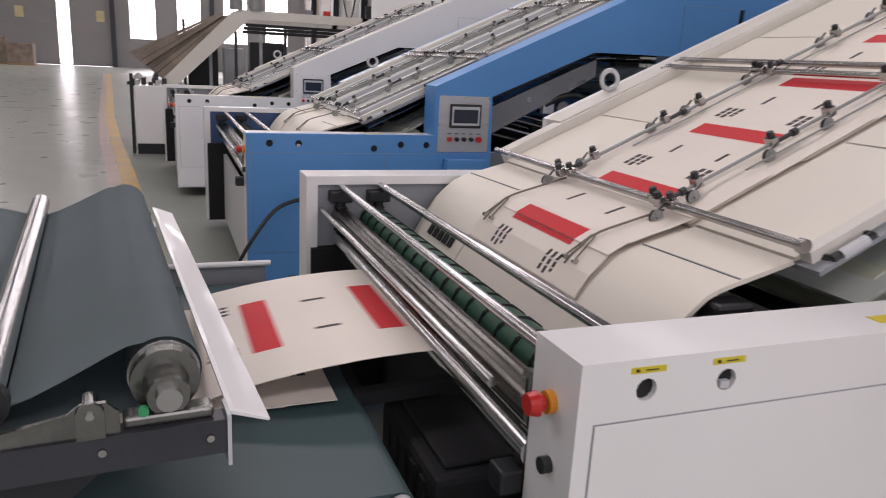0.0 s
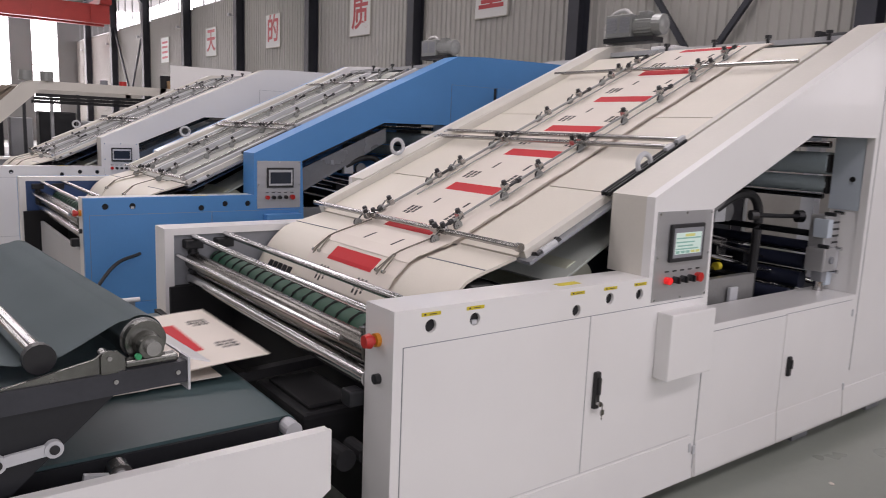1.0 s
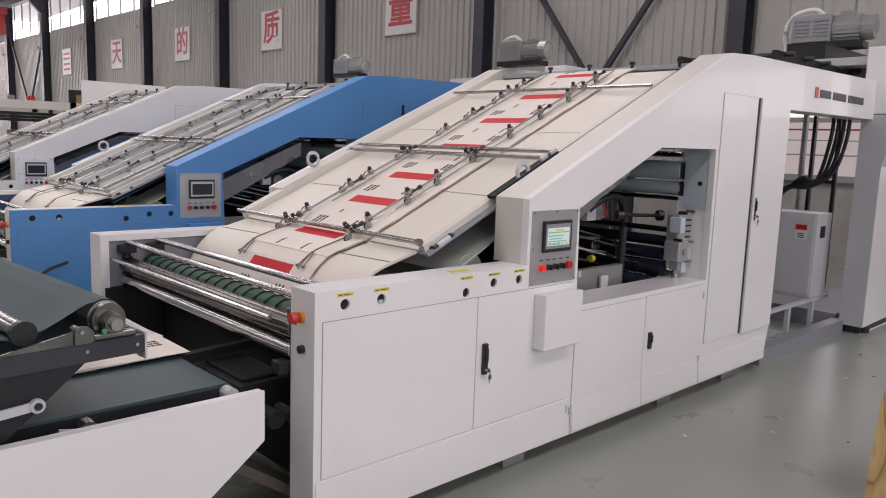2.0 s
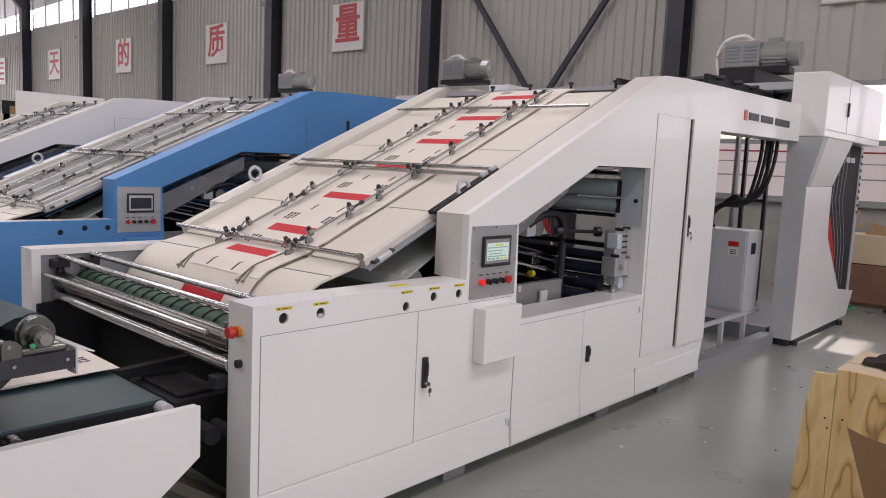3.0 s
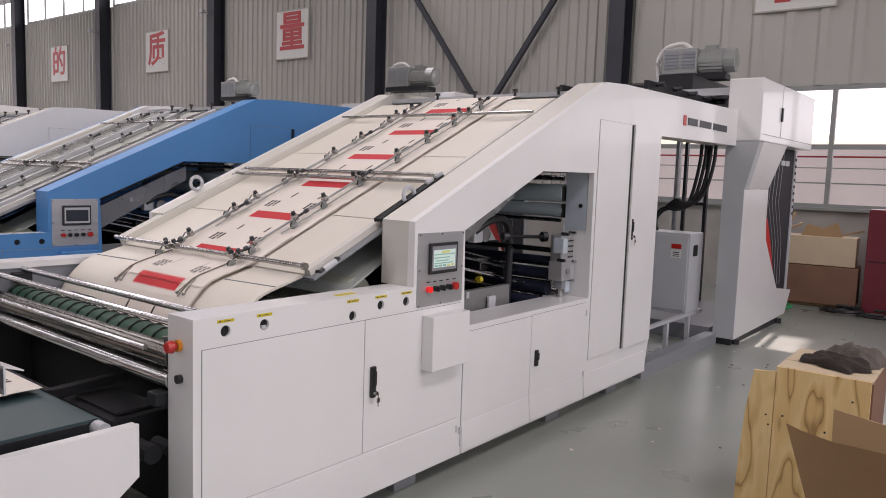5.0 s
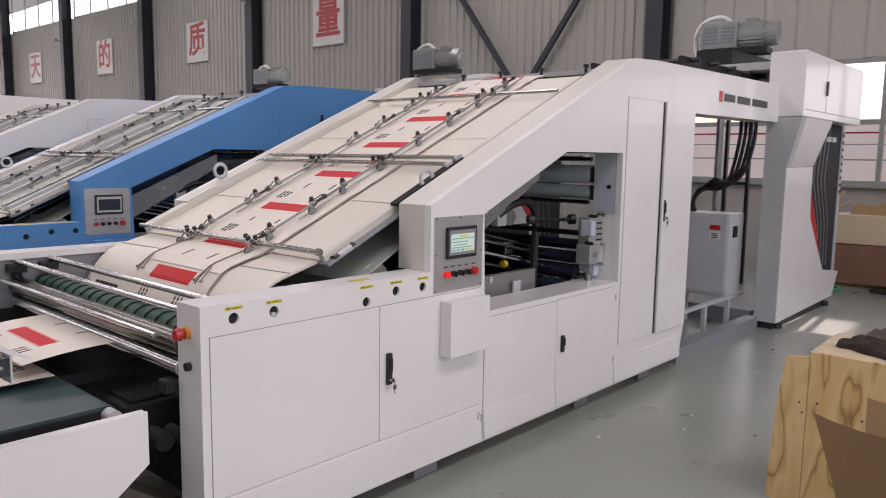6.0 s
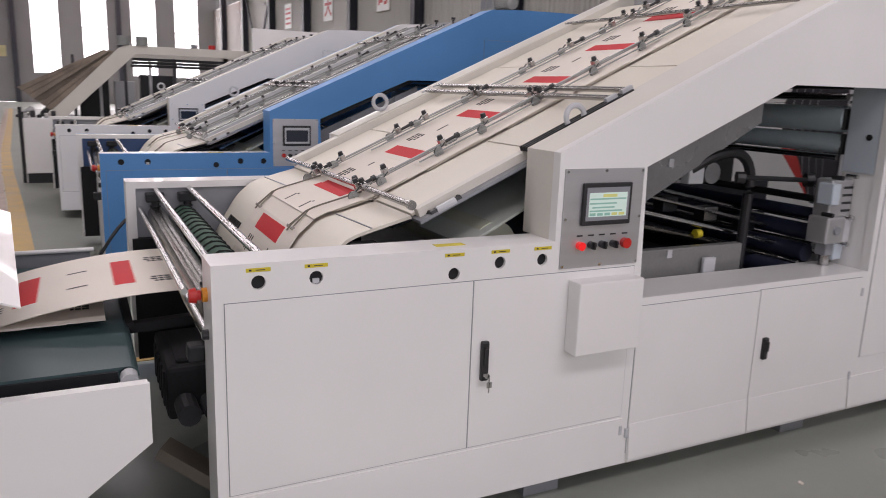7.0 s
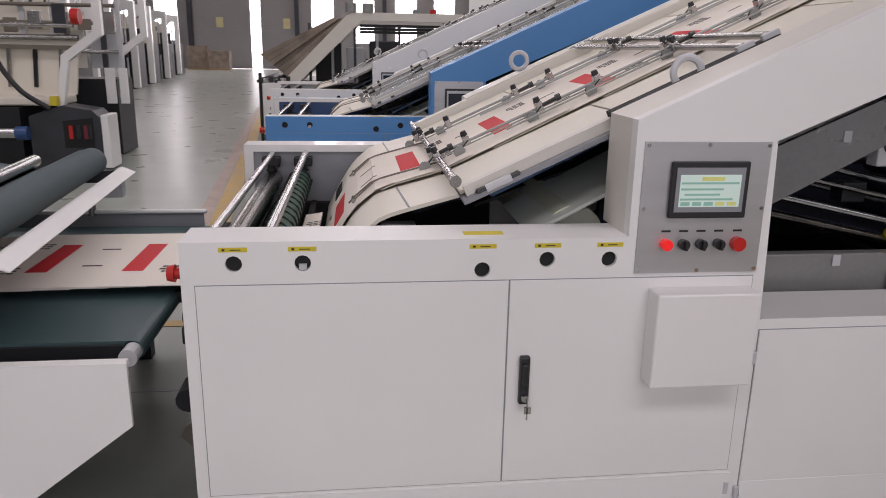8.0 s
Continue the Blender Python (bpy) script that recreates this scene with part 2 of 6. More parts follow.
def prism(bm, outer, y0, y1, holes=(), axis="y"):
    """A plate with the outline outer (pairs), between y0 and y1 along axis, with holes through it."""
    def at(u, v, d):
        return (u, d, v) if axis == "y" else ((d, u, v) if axis == "x" else (u, v, d))
    edges = []
    for loop in (outer, *holes):
        vs = [bm.verts.new(at(u, v, y0)) for u, v in loop]
        edges += [bm.edges.new((vs[i], vs[(i + 1) % len(vs)])) for i in range(len(vs))]
    if holes:
        faces = [f for f in bmesh.ops.triangle_fill(bm, use_beauty=True, use_dissolve=False, edges=edges)["geom"] if isinstance(f, bmesh.types.BMFace)]
    else:
        faces = [bm.faces.new(vs)]
    ext = bmesh.ops.extrude_face_region(bm, geom=faces)["geom"]
    move = Vector(at(0, 0, y1 - y0))
    bmesh.ops.translate(bm, verts=[g for g in ext if isinstance(g, bmesh.types.BMVert)], vec=move)


def tube(bm, points, r, seg=8):
    """A bent tube through points."""
    pts = [Vector(p) for p in points]
    rings = []
    for i, p in enumerate(pts):
        d = (pts[min(i + 1, len(pts) - 1)] - pts[max(i - 1, 0)]).normalized()
        q = d.to_track_quat("Z", "Y")
        rings.append([bm.verts.new(p + q @ Vector((r * math.cos(6.28319 * k / seg), r * math.sin(6.28319 * k / seg), 0))) for k in range(seg)])
    for u, w in zip(rings, rings[1:]):
        for k in range(seg):
            bm.faces.new((u[k], u[(k + 1) % seg], w[(k + 1) % seg], w[k]))
    bm.faces.new(rings[0][::-1])
    bm.faces.new(rings[-1])


def spline(points, n=8):
    """Points of a smooth curve through the given ones."""
    p = [Vector(q) for q in points]
    p = [p[0] * 2 - p[1]] + p + [p[-1] * 2 - p[-2]]
    out = []
    for i in range(1, len(p) - 2):
        for k in range(n):
            t = k / n
            out.append(0.5 * (2 * p[i] + (p[i + 1] - p[i - 1]) * t + (2 * p[i - 1] - 5 * p[i] + 4 * p[i + 1] - p[i + 2]) * t * t + (3 * p[i] - p[i - 1] - 3 * p[i + 1] + p[i + 2]) * t ** 3))
    return out + [p[-2]]


def mesh_of(name, bm, material, smooth=False):
    bmesh.ops.recalc_face_normals(bm, faces=bm.faces)
    if smooth:
        for e in bm.edges:
            e.smooth = len(e.link_faces) == 2 and e.calc_face_angle(0.0) < 0.6
    me = bpy.data.meshes.new(name)
    bm.to_mesh(me)
    bm.free()
    me.materials.append(material)
    if smooth:
        for f in me.polygons:
            f.use_smooth = len(f.vertices) == 4
    return me


def part(name, bm, material, parent, label="", smooth=False, at=None):
    ob = new(name, mesh_of(name, bm, material, smooth))
    ob.parent = parent
    if at is not None:
        ob.matrix_basis = at
    return tagged(ob, label)


def thing(name, label, category, at=None, group="", kind=""):
    ob = new(name)
    if at is not None:
        ob.matrix_basis = at
    return tagged(ob, label, category, group, kind)


def solid(name, bm, material, label="", category="", group="", kind="", smooth=False):
    return tagged(new(name, mesh_of(name, bm, material, smooth)), label, category, group, kind)


def share(ob, parent, at):
    """Another part with the same mesh."""
    o = new(ob.name.split(".")[0], ob.data)
    o.parent, o.matrix_basis = parent, at
    if ob.get("label"):
        o["label"] = ob["label"]
    return o


def word(name, text, size, material, parent, at, depth=0.004, width=1.0):
    """Raised lettering in the built-in font."""
    c = bpy.data.curves.new(name, "FONT")
    c.body, c.size, c.extrude, c.align_x, c.align_y, c.offset = text, size, depth, "CENTER", "CENTER", size * 0.018
    tmp = new(name, c)
    bpy.context.view_layer.update()
    me = bpy.data.meshes.new_from_object(tmp)
    bpy.data.objects.remove(tmp)
    me.materials.clear()
    me.materials.append(material)
    ob = new(name, me)
    ob.parent, ob.matrix_basis = parent, at @ Matrix.Diagonal((width, 1, 1, 1))
    return ob


# ---- the hall ----
EAST = 12.2


EM = Matrix.Translation((EAST, 10, 0)) @ pose(0, 0, 0, 0, 0, 2.18)   # wall frame: local y along the wall, local -x into the hall
NORTH, SOUTH, WEST, EAVES = 56.0, -9.0, -16.0, 9.2

bm = bmesh.new()
box(bm, WEST - 0.3, 14.5, SOUTH - 0.3, NORTH + 0.3, -0.2, 0)
solid("floor", bm, FLOOR, "grey polished concrete factory floor with faint stains", "floor", kind="structure")

# floor joints, shallow dark strips
bm = bmesh.new()
for y in (2.54, 20.5, 38.5):
    box(bm, WEST, 11.0 if y > 3 else 1.0, y, y + 0.007, 0.0, 0.0015)
solid("floor_joint", bm, MIDGREY, "thin dark joints sawn in the concrete floor", "floor joint", kind="structure")
bm = bmesh.new()
line = [(0.52, 4.6), (0.40, 6.2), (0.24, 8.2), (0.06, 10.4), (-0.26, 14.0), (-0.60, 18.5), (-1.2, 29.0), (-2.1, 44.0)]
for (xa, ya), (xb, yb) in zip(line, line[1:]):
    prism(bm, [(xa - 0.095, ya), (xa + 0.095, ya), (xb + 0.095, yb), (xb - 0.095, yb)], 0.0, 0.003, axis="z")
box(bm, 0.2, 1.6, 3.44, 3.54, 0.0, 0.004)
solid("floor_line", bm, YLINE, "worn yellow painted aisle line on the concrete", "floor line", kind="structure")
bm = bmesh.new()
for (xa, ya), (xb, yb) in zip(line[1:], line[2:]):
    prism(bm, [(xa - 0.25, ya), (xa - 0.105, ya), (xb - 0.105, yb), (xb - 0.25, yb)], 0.0, 0.0025, axis="z")
solid("floor_band", bm, PALEBAND, "pale worn pinkish band beside the yellow aisle line", "floor band", kind="structure")

bm = bmesh.new()
edge = [(xa + 0.02, ya) for xa, ya in line]
prism(bm, edge + [(10.6, 44.0), (11.6, 4.6)], 0.0, 0.0014, axis="z")
solid("floor_bay", bm, BAYFLOOR, "dull grey-green concrete of the machine bays", "floor", kind="structure")

# east wall: ribbed cladding with a window band low down in one bay and a ribbon of windows at the top
east = thing("wall_east", "light grey ribbed steel cladding wall behind the machines", "wall", EM, kind="structure")
LOWWIN = (-14.06, -5.66)       # local y of the low windows
RIB0, RIB1 = 6.75, 8.6       # ribbon windows


def ribbed(name, y0, y1, z0, z1, parent, pitch=0.2, x=0.0, material=CLAD):
    bm = bmesh.new()
    prof, y = [], y0
    while y < y1 - 1e-6:
        for dy, dx in ((0, 0), (0.58, 0), (0.68, -0.042), (0.90, -0.042)):
            yy = y + dy * pitch
            if yy < y1:
                prof.append((x + dx, yy))
        y += pitch
    prof.append((x, y1))
    lo = [bm.verts.new((a, b, z0)) for a, b in prof]
    hi = [bm.verts.new((a, b, z1)) for a, b in prof]
    bk = [bm.verts.new((x + 0.12, b, z)) for z in (z0, z1) for b in (y0, y1)]
    for i in range(len(prof) - 1):
        bm.faces.new((lo[i], lo[i + 1], hi[i + 1], hi[i]))
    bm.faces.new((bk[0], bk[1], bk[3], bk[2]))
    bm.faces.new((lo[0], hi[0], bk[2], bk[0]))
    bm.faces.new((lo[-1], bk[1], bk[3], hi[-1]))
    bm.faces.new([*hi, bk[3], bk[2]])
    bm.faces.new([*lo, bk[1], bk[0]])
    return part(name, bm, material, parent)


ribbed("cladding_lower", LOWWIN[1], 46.5, 1.3, RIB0, east)
ribbed("cladding_above_window", -19.5, LOWWIN[1], 3.35, RIB0, east, pitch=0.5)
ribbed("cladding_top", -19.5, 46.5, RIB1, EAVES, east)
ribbed("cladding_corner", -19.5, LOWWIN[0], 1.42, 3.35, east)
bm = bmesh.new()
box(bm, -0.02, 0.2, -19.5, LOWWIN[1], 0, 1.42)
box(bm, -0.02, 0.2, LOWWIN[1], 46.5, 0, 1.30)
part("dado", bm, BRICKWALL, east, "pale plastered wall base")

# low window band
win = thing("window_1", "bright aluminium framed factory windows in the side wall", "window", EM, kind="structure")
bm = bmesh.new()
n_mull = 7
for k in range(n_mull + 1):
    y = min(LOWWIN[1], LOWWIN[0] + 0.42 + (LOWWIN[1] - LOWWIN[0]) * k / n_mull)
    box(bm, -0.03, 0.06, y - 0.035, y + 0.035, 1.42, 3.35)
for z in (1.45, 2.38, 3.31):
    box(bm, -0.025, 0.055, LOWWIN[0], LOWWIN[1], z - 0.035, z + 0.035)
part("window_frame", bm, ALU, win)
bm = bmesh.new()
box(bm, -0.12, 0.10, LOWWIN[0] - 0.1, LOWWIN[1] + 0.1, 1.38, 1.425)
part("window_sill", bm, ALU, win)

# ribbon windows high in the wall
for k in range(-3, 8):
    y0 = 0.65 + 5.93 * k + 0.3
    rw = thing("ribbon_window", "overexposed high ribbon window between dark columns", "window", EM, "ribbon windows", "structure")
    bm = bmesh.new()
    for z in (RIB0 + 0.03, RIB1 - 0.03):
        box(bm, -0.02, 0.05, y0, y0 + 5.35, z - 0.03, z + 0.03)
    for j in range(5):
        box(bm, -0.015, 0.045, y0 + 5.35 * j / 4 - 0.015, y0 + 5.35 * j / 4 + 0.015, RIB0 + 0.06, RIB1 - 0.06)
    part("window_frame", bm, ALU, rw)

# outdoors: sky light high up, a pale facade lower, its daylight painted as glow
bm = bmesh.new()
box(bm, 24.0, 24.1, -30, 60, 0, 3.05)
ob_f = solid("backdrop_facade", bm, FACADE, "pale building wall outside the windows, lit by its own glow", "backdrop", kind="structure")
for z, h, mt_ in ((2.62, 0.05, SIGNRED), (2.30, 0.03, ALU), (1.85, 0.04, ALU)):
    bm = bmesh.new()
    box(bm, 23.6, 23.66, -30, 60, z, z + h)
    part("facade_rail", bm, mt_, ob_f)
bm = bmesh.new()
box(bm, 24.6, 24.7, -40, 1.95, 3.05, 22)
# Backdrop also blocks the sun; the notch here lets one floor patch through.
box(bm, 24.6, 24.7, 1.95, 2.6, 3.4, 11.0)
box(bm, 24.6, 24.7, 2.6, 150, 3.4, 40)
solid("backdrop_sky", bm, GLOW, "overexposed white sky outside the windows, notched to shape the sun patch", "backdrop", kind="structure")
bm = bmesh.new()
box(bm, -20, 20, 60, 60.1, 0, 14)
solid("backdrop_yard", bm, GLOWNORTH, "overexposed white daylight beyond the end wall", "backdrop", kind="structure")
bm = bmesh.new()
box(bm, 14.6, 26, -40, 66, -0.25, -0.05)
box(bm, -20, 26, 56.6, 66, -0.25, -0.05)
solid("ground", bm, BRICKWALL, "pale paved yard outside the hall", "ground", kind="structure")

# columns, steel H sections, with bracing in two bays
col_proto = None
for k in range(-3, 8):
    y = 0.65 + 5.93 * k
    m = EM @ Matrix.Translation((0, y, 0))
    if col_proto is None:
        col_proto = thing("steel_column", "dark blue-black steel column against the wall", "column", m, "columns along the wall")
        bm = bmesh.new()
        box(bm, -0.40, -0.385, -0.15, 0.15, 0, EAVES)
        box(bm, -0.055, -0.04, -0.15, 0.15, 0, EAVES)
        box(bm, -0.385, -0.055, -0.006, 0.006, 0, EAVES)
        part("column_shaft", bm, COLUMN, col_proto)
        bm = bmesh.new()
        box(bm, -0.46, -0.03, -0.22, 0.22, 0.002, 0.03)
        part("base_plate", bm, COLUMN, col_proto)
        bm = bmesh.new()
        prism(bm, [(-0.40, 7.6), (-0.85, 8.1), (-0.85, 8.3), (-0.40, 8.3)], -0.12, 0.12)
        part("bracket", bm, COLUMN, col_proto)
        bm = bmesh.new()
        rod(bm, (-0.40, 0.1, 5.9), (-0.55, 0.14, 5.95), 0.02, 8)
        box(bm, -0.62, -0.5, 0.08, 0.2, 5.9, 6.0, 0.01)
        part("wall_camera", bm, LIGHTGREY, col_proto)
    else:
        copy_thing(col_proto, m)
for y0 in (-5.28, 30.30):
    br = thing("cross_bracing", "dark steel angle braces in a v between columns", "bracing", EM, "bracing")
    for s in (0, 1):
        bm = bmesh.new()
        ya, yb = (y0 + 0.15, y0 + 2.87) if s == 0 else (y0 + 5.8, y0 + 2.92)
        beam(bm, (-0.2, ya, 6.9), (-0.2 - 0.02 * s, yb, 3.05), 0.09, 0.10)
        part("brace", bm, COLUMN, br)
    bm = bmesh.new()
    beam(bm, (-0.24, y0 + 0.2, 2.95), (-0.24, y0 + 5.75, 2.95), 0.08, 0.08)
    part("brace", bm, COLUMN, br)

# signs with one large red character each
for k, ch in ((0, "\u91cf"), (1, "\u8d28"), (2, "\u7684"), (3, "\u5929"), (4, ""), (-2, "")):
    y = 3.65 + 6.03 * k + (0.26 if k == -2 else 0)
    sg = thing("wall_sign", "white board with one red character high on the wall" if ch else "pale white board with unreadable writing high on the wall", "sign", EM, "signs along the wall")
    bm = bmesh.new()
    box(bm, -0.075, -0.035, y - 0.60, y + 0.60, 4.56, 5.75)
    part("sign_board", bm, SIGN, sg)
    bm = bmesh.new()
    for a0, a1, c0, c1 in ((y - 0.615, y + 0.615, 4.54, 4.565), (y - 0.615, y + 0.615, 5.745, 5.77), (y - 0.615, y - 0.59, 4.565, 5.745), (y + 0.59, y + 0.615, 4.565, 5.745)):
        box(bm, -0.085, -0.033, a0, a1, c0, c1)
    part("sign_edge", bm, SIGNEDGE, sg)
    if ch:
        word("character", ch, 1.04, SIGNRED, sg, Matrix.Translation((-0.079, y, 5.165)) @ pose(0, 0, 0, 90, 0, -90), 0.003, 0.92)
    elif k == 4:
        bm = bmesh.new()
        for z in (4.80, 5.05, 5.30, 5.52):
            box(bm, -0.082, -0.07, y - 0.4, y + 0.4, z - 0.05, z + 0.05)
        part("writing_bar", bm, SIGNRED, sg)
    else:
        for dy in (-0.33, 0.18):
            bm = bmesh.new()
            box(bm, -0.082, -0.07, y + dy - 0.12, y + dy + 0.12, 4.68, 4.75)
            box(bm, -0.082, -0.07, y + dy - 0.09, y + dy - 0.03, 4.75, 5.5)
            box(bm, -0.082, -0.07, y + dy + 0.04, y + dy + 0.10, 4.75, 5.5)
            part("writing_bar", bm, SIGNRED, sg)

# north wall with tall window strips and a sliding door standing slightly open
north = thing("wall_north", "grey end wall with tall bright window strips", "wall", kind="structure")
strips = [(-1.3, 0.3), (1.75, 3.25), (4.82, 6.4), (7.7, 9.25), (-12.4, -10.8), (-15.3, -13.8)]
bm = bmesh.new()
solids = [(-16.3, -15.3), (-13.8, -12.4), (-10.8, -9.6), (-2.25, -1.3), (0.3, 1.75), (3.25, 4.82), (6.4, 7.7), (9.25, 12.6)]
for x0, x1 in solids:
    box(bm, x0, x1, NORTH, NORTH + 0.2, 0, EAVES)
for x0, x1 in strips:
    box(bm, x0, x1, NORTH, NORTH + 0.2, 0, 1.9)
    box(bm, x0, x1, NORTH, NORTH + 0.2, 8.3, EAVES)
box(bm, -9.6, -2.25, NORTH, NORTH + 0.2, 5.4, EAVES)
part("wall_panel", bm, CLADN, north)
for i, (x0, x1) in enumerate(strips):
    w = thing("window_strip", "tall overexposed window strip in the end wall", "window", None, "end wall windows", "structure")
    bm = bmesh.new()
    for z in (1.9, 3.0, 5.0, 7.0, 8.27):
        box(bm, x0, x1, NORTH + 0.05, NORTH + 0.1, z, z + 0.05)
    part("window_frame", bm, ALU, w)
for nm, x0, x1, yy in (("door_1", -9.7, -5.68, NORTH - 0.12), ("door_2", -4.95, -2.1, NORTH - 0.12)):
    dr = thing(nm, "grey steel sliding door leaf standing slightly open", "door", kind="structure")
    bm = bmesh.new()
    box(bm, x0, x1, yy, yy + 0.08, 0.03, 5.4)
    part("door_leaf", bm, CLADN, dr)
    bm = bmesh.new()
    for z in (0.1, 2.7, 5.2):
        box(bm, x0 + 0.02, x1 - 0.02, yy - 0.03, yy - 0.002, z, z + 0.08)
    part("door_rail", bm, MIDGREY, dr)
    bm = bmesh.new()
    box(bm, x0 + 1.6, x0 + 2.1, yy - 0.034, yy - 0.004, 2.9, 3.6)
    part("notice", bm, NOTICE, dr, "small yellow notice")
for x in (-9.9, -2.35, 4.0):
    bm = bmesh.new()
    box(bm, x - 0.15, x + 0.15, NORTH - 0.45, NORTH - 0.15, 0, EAVES)
    solid("steel_column", bm, COLUMN, "dark steel column at the end wall", "column", "columns along the end wall")

bm = bmesh.new()
box(bm, WEST - 0.2, WEST, SOUTH, NORTH, 0, EAVES)
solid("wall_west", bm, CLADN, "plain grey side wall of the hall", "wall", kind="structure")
# South wall, out of view, is left open for the added fill lamp.
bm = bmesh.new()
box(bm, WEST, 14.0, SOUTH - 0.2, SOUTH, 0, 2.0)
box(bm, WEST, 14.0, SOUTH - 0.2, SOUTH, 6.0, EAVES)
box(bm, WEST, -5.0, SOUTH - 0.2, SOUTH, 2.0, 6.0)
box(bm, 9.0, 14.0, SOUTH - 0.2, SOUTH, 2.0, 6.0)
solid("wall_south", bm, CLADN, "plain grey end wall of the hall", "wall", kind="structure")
bm = bmesh.new()
box(bm, WEST - 0.2, 14.5, SOUTH - 0.2, NORTH + 0.3, EAVES, EAVES + 0.15)
solid("ceiling", bm, ROOF, "grey profiled sheet roof of the hall", "ceiling", kind="structure")

# Added frame around the fill lamp's opening; no window is known here.
sw = thing("south_fill_opening", "added window band behind the view, framing the fill lamp", "window", kind="structure")
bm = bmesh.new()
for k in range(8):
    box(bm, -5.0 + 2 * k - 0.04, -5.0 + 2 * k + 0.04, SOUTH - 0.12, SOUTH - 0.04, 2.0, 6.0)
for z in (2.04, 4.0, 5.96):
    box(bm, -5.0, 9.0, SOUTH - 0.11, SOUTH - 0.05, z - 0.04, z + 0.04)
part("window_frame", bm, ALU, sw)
# Assumed skylight panels, out of view, with a weak glow of their own.
for sy in (-5, 6, 17, 28, 40, 50):
    bm = bmesh.new()
    box(bm, -2.5, 8.5, sy - 1.0, sy + 1.0, EAVES - 0.06, EAVES - 0.004)
    box(bm, -14.5, -5.5, sy - 1.0, sy + 1.0, EAVES - 0.06, EAVES - 0.004)
    solid("roof_skylight", bm, SKYPANEL, "assumed translucent roof skylight strip, out of view", "skylight", "roof skylights", "structure")

# crane runway and red bridge crane
bm = bmesh.new()
prism(bm, [(-0.14, 8.3), (0.14, 8.3), (0.14, 8.33), (0.02, 8.33), (0.02, 8.72), (0.14, 8.72), (0.14, 8.75), (-0.14, 8.75), (-0.14, 8.72), (-0.02, 8.72), (-0.02, 8.33), (-0.14, 8.33)], -18.8, 46.0)
rw = solid("crane_runway", bm, COLUMN, "dark steel crane runway beam along the columns", "beam", kind="structure")
rw.matrix_basis = EM @ Matrix.Translation((-0.68, 0, 0))
crane = thing("bridge_crane", "red overhead bridge crane under the roof", "crane")
for y in (45.4, 46.8):
    bm = bmesh.new()
    box(bm, WEST + 1, 10.2, y - 0.2, y + 0.2, 6.95, 7.95)
    for k in range(9):
        box(bm, WEST + 2 + 2.9 * k, WEST + 2.12 + 2.9 * k, y - 0.26, y - 0.2, 7.0, 7.9)
    part("girder", bm, CRANERED, crane)
bm = bmesh.new()
box(bm, 9.6, 10.2, 44.6, 47.6, 7.95, 8.3)
part("end_carriage", bm, CRANERED, crane)

# ---- laminating machines ----
SL = 0.466                      # slope of the sheet deck


def deck_z(x):
    return 1.215 + SL * (x - 2.06)


CA, SA = math.cos(math.atan(SL)), math.sin(math.atan(SL))


def on_deck(s, y, h=0.0):
    """A point s metres up the deck from its lower rod, h above it."""
    x = 2.06 + s * CA
    return (x - h * SA, y, 1.215 + s * SA + h * CA)


def deck_pose(s, y, h=0.0):
    return Matrix.Translation(on_deck(s, y, h)) @ pose(0, 0, 0, 0, -math.degrees(math.atan(SL)), 0)


def guide_wheel_mesh():
    """A small black wheel with a pale hub on a steel arm."""
    bm = bmesh.new()
    rod(bm, (0, -0.007, 0.026), (0, 0.007, 0.026), 0.024, 16)
    rod(bm, (0.0, 0.012, 0.026), (0.05, 0.012, 0.052), 0.005, 6)
    n0 = len(bm.faces)
    rod(bm, (0, -0.0095, 0.026), (0, 0.0095, 0.026), 0.014, 12)
    rod(bm, (0, -0.016, 0.026), (0, 0.016, 0.026), 0.006, 8)
    bm.faces.ensure_lookup_table()
    for f in bm.faces[n0:]:
        f.material_index = 1
    me = mesh_of("guide_wheel", bm, BLACK)
    me.materials.append(PLASTICGREY)
    return me


def clamp_mesh():
    bm = bmesh.new()
    box(bm, -0.014, 0.014, -0.02, 0.02, 0.05, 0.085, 0.003)
    return mesh_of("clamp", bm, STEEL)


def knob_mesh():
    bm = bmesh.new()
    rod(bm, (0, 0, 0.075), (0, 0, 0.088), 0.006, 8)
    rod(bm, (0, 0, 0.088), (0, 0, 0.106), 0.015, 10, 0.012)
    return mesh_of("knob", bm, BLACK)


WHEEL, CLAMP, KNOB = guide_wheel_mesh(), clamp_mesh(), knob_mesh()


def put(name, me, parent, at, label=""):
    o = new(name, me)
    o.parent, o.matrix_basis = parent, at
    return tagged(o, label)


def ring(bm, centre, r, t, w, seg=20, tn=8):
    """A lifting eye, standing in the plane of x and z."""
    c = Vector(centre)
    rows = []
    for i in range(seg):
        a = 6.28319 * i / seg
        o = Vector((math.cos(a), 0, math.sin(a)))
        rows.append([bm.verts.new(c + o * (r + t * math.cos(6.28319 * k / tn)) + Vector((0, w * math.sin(6.28319 * k / tn), 0))) for k in range(tn)])
    for i in range(seg):
        for k in range(tn):
            bm.faces.new((rows[i][k], rows[i][(k + 1) % tn], rows[(i + 1) % seg][(k + 1) % tn], rows[(i + 1) % seg][k]))


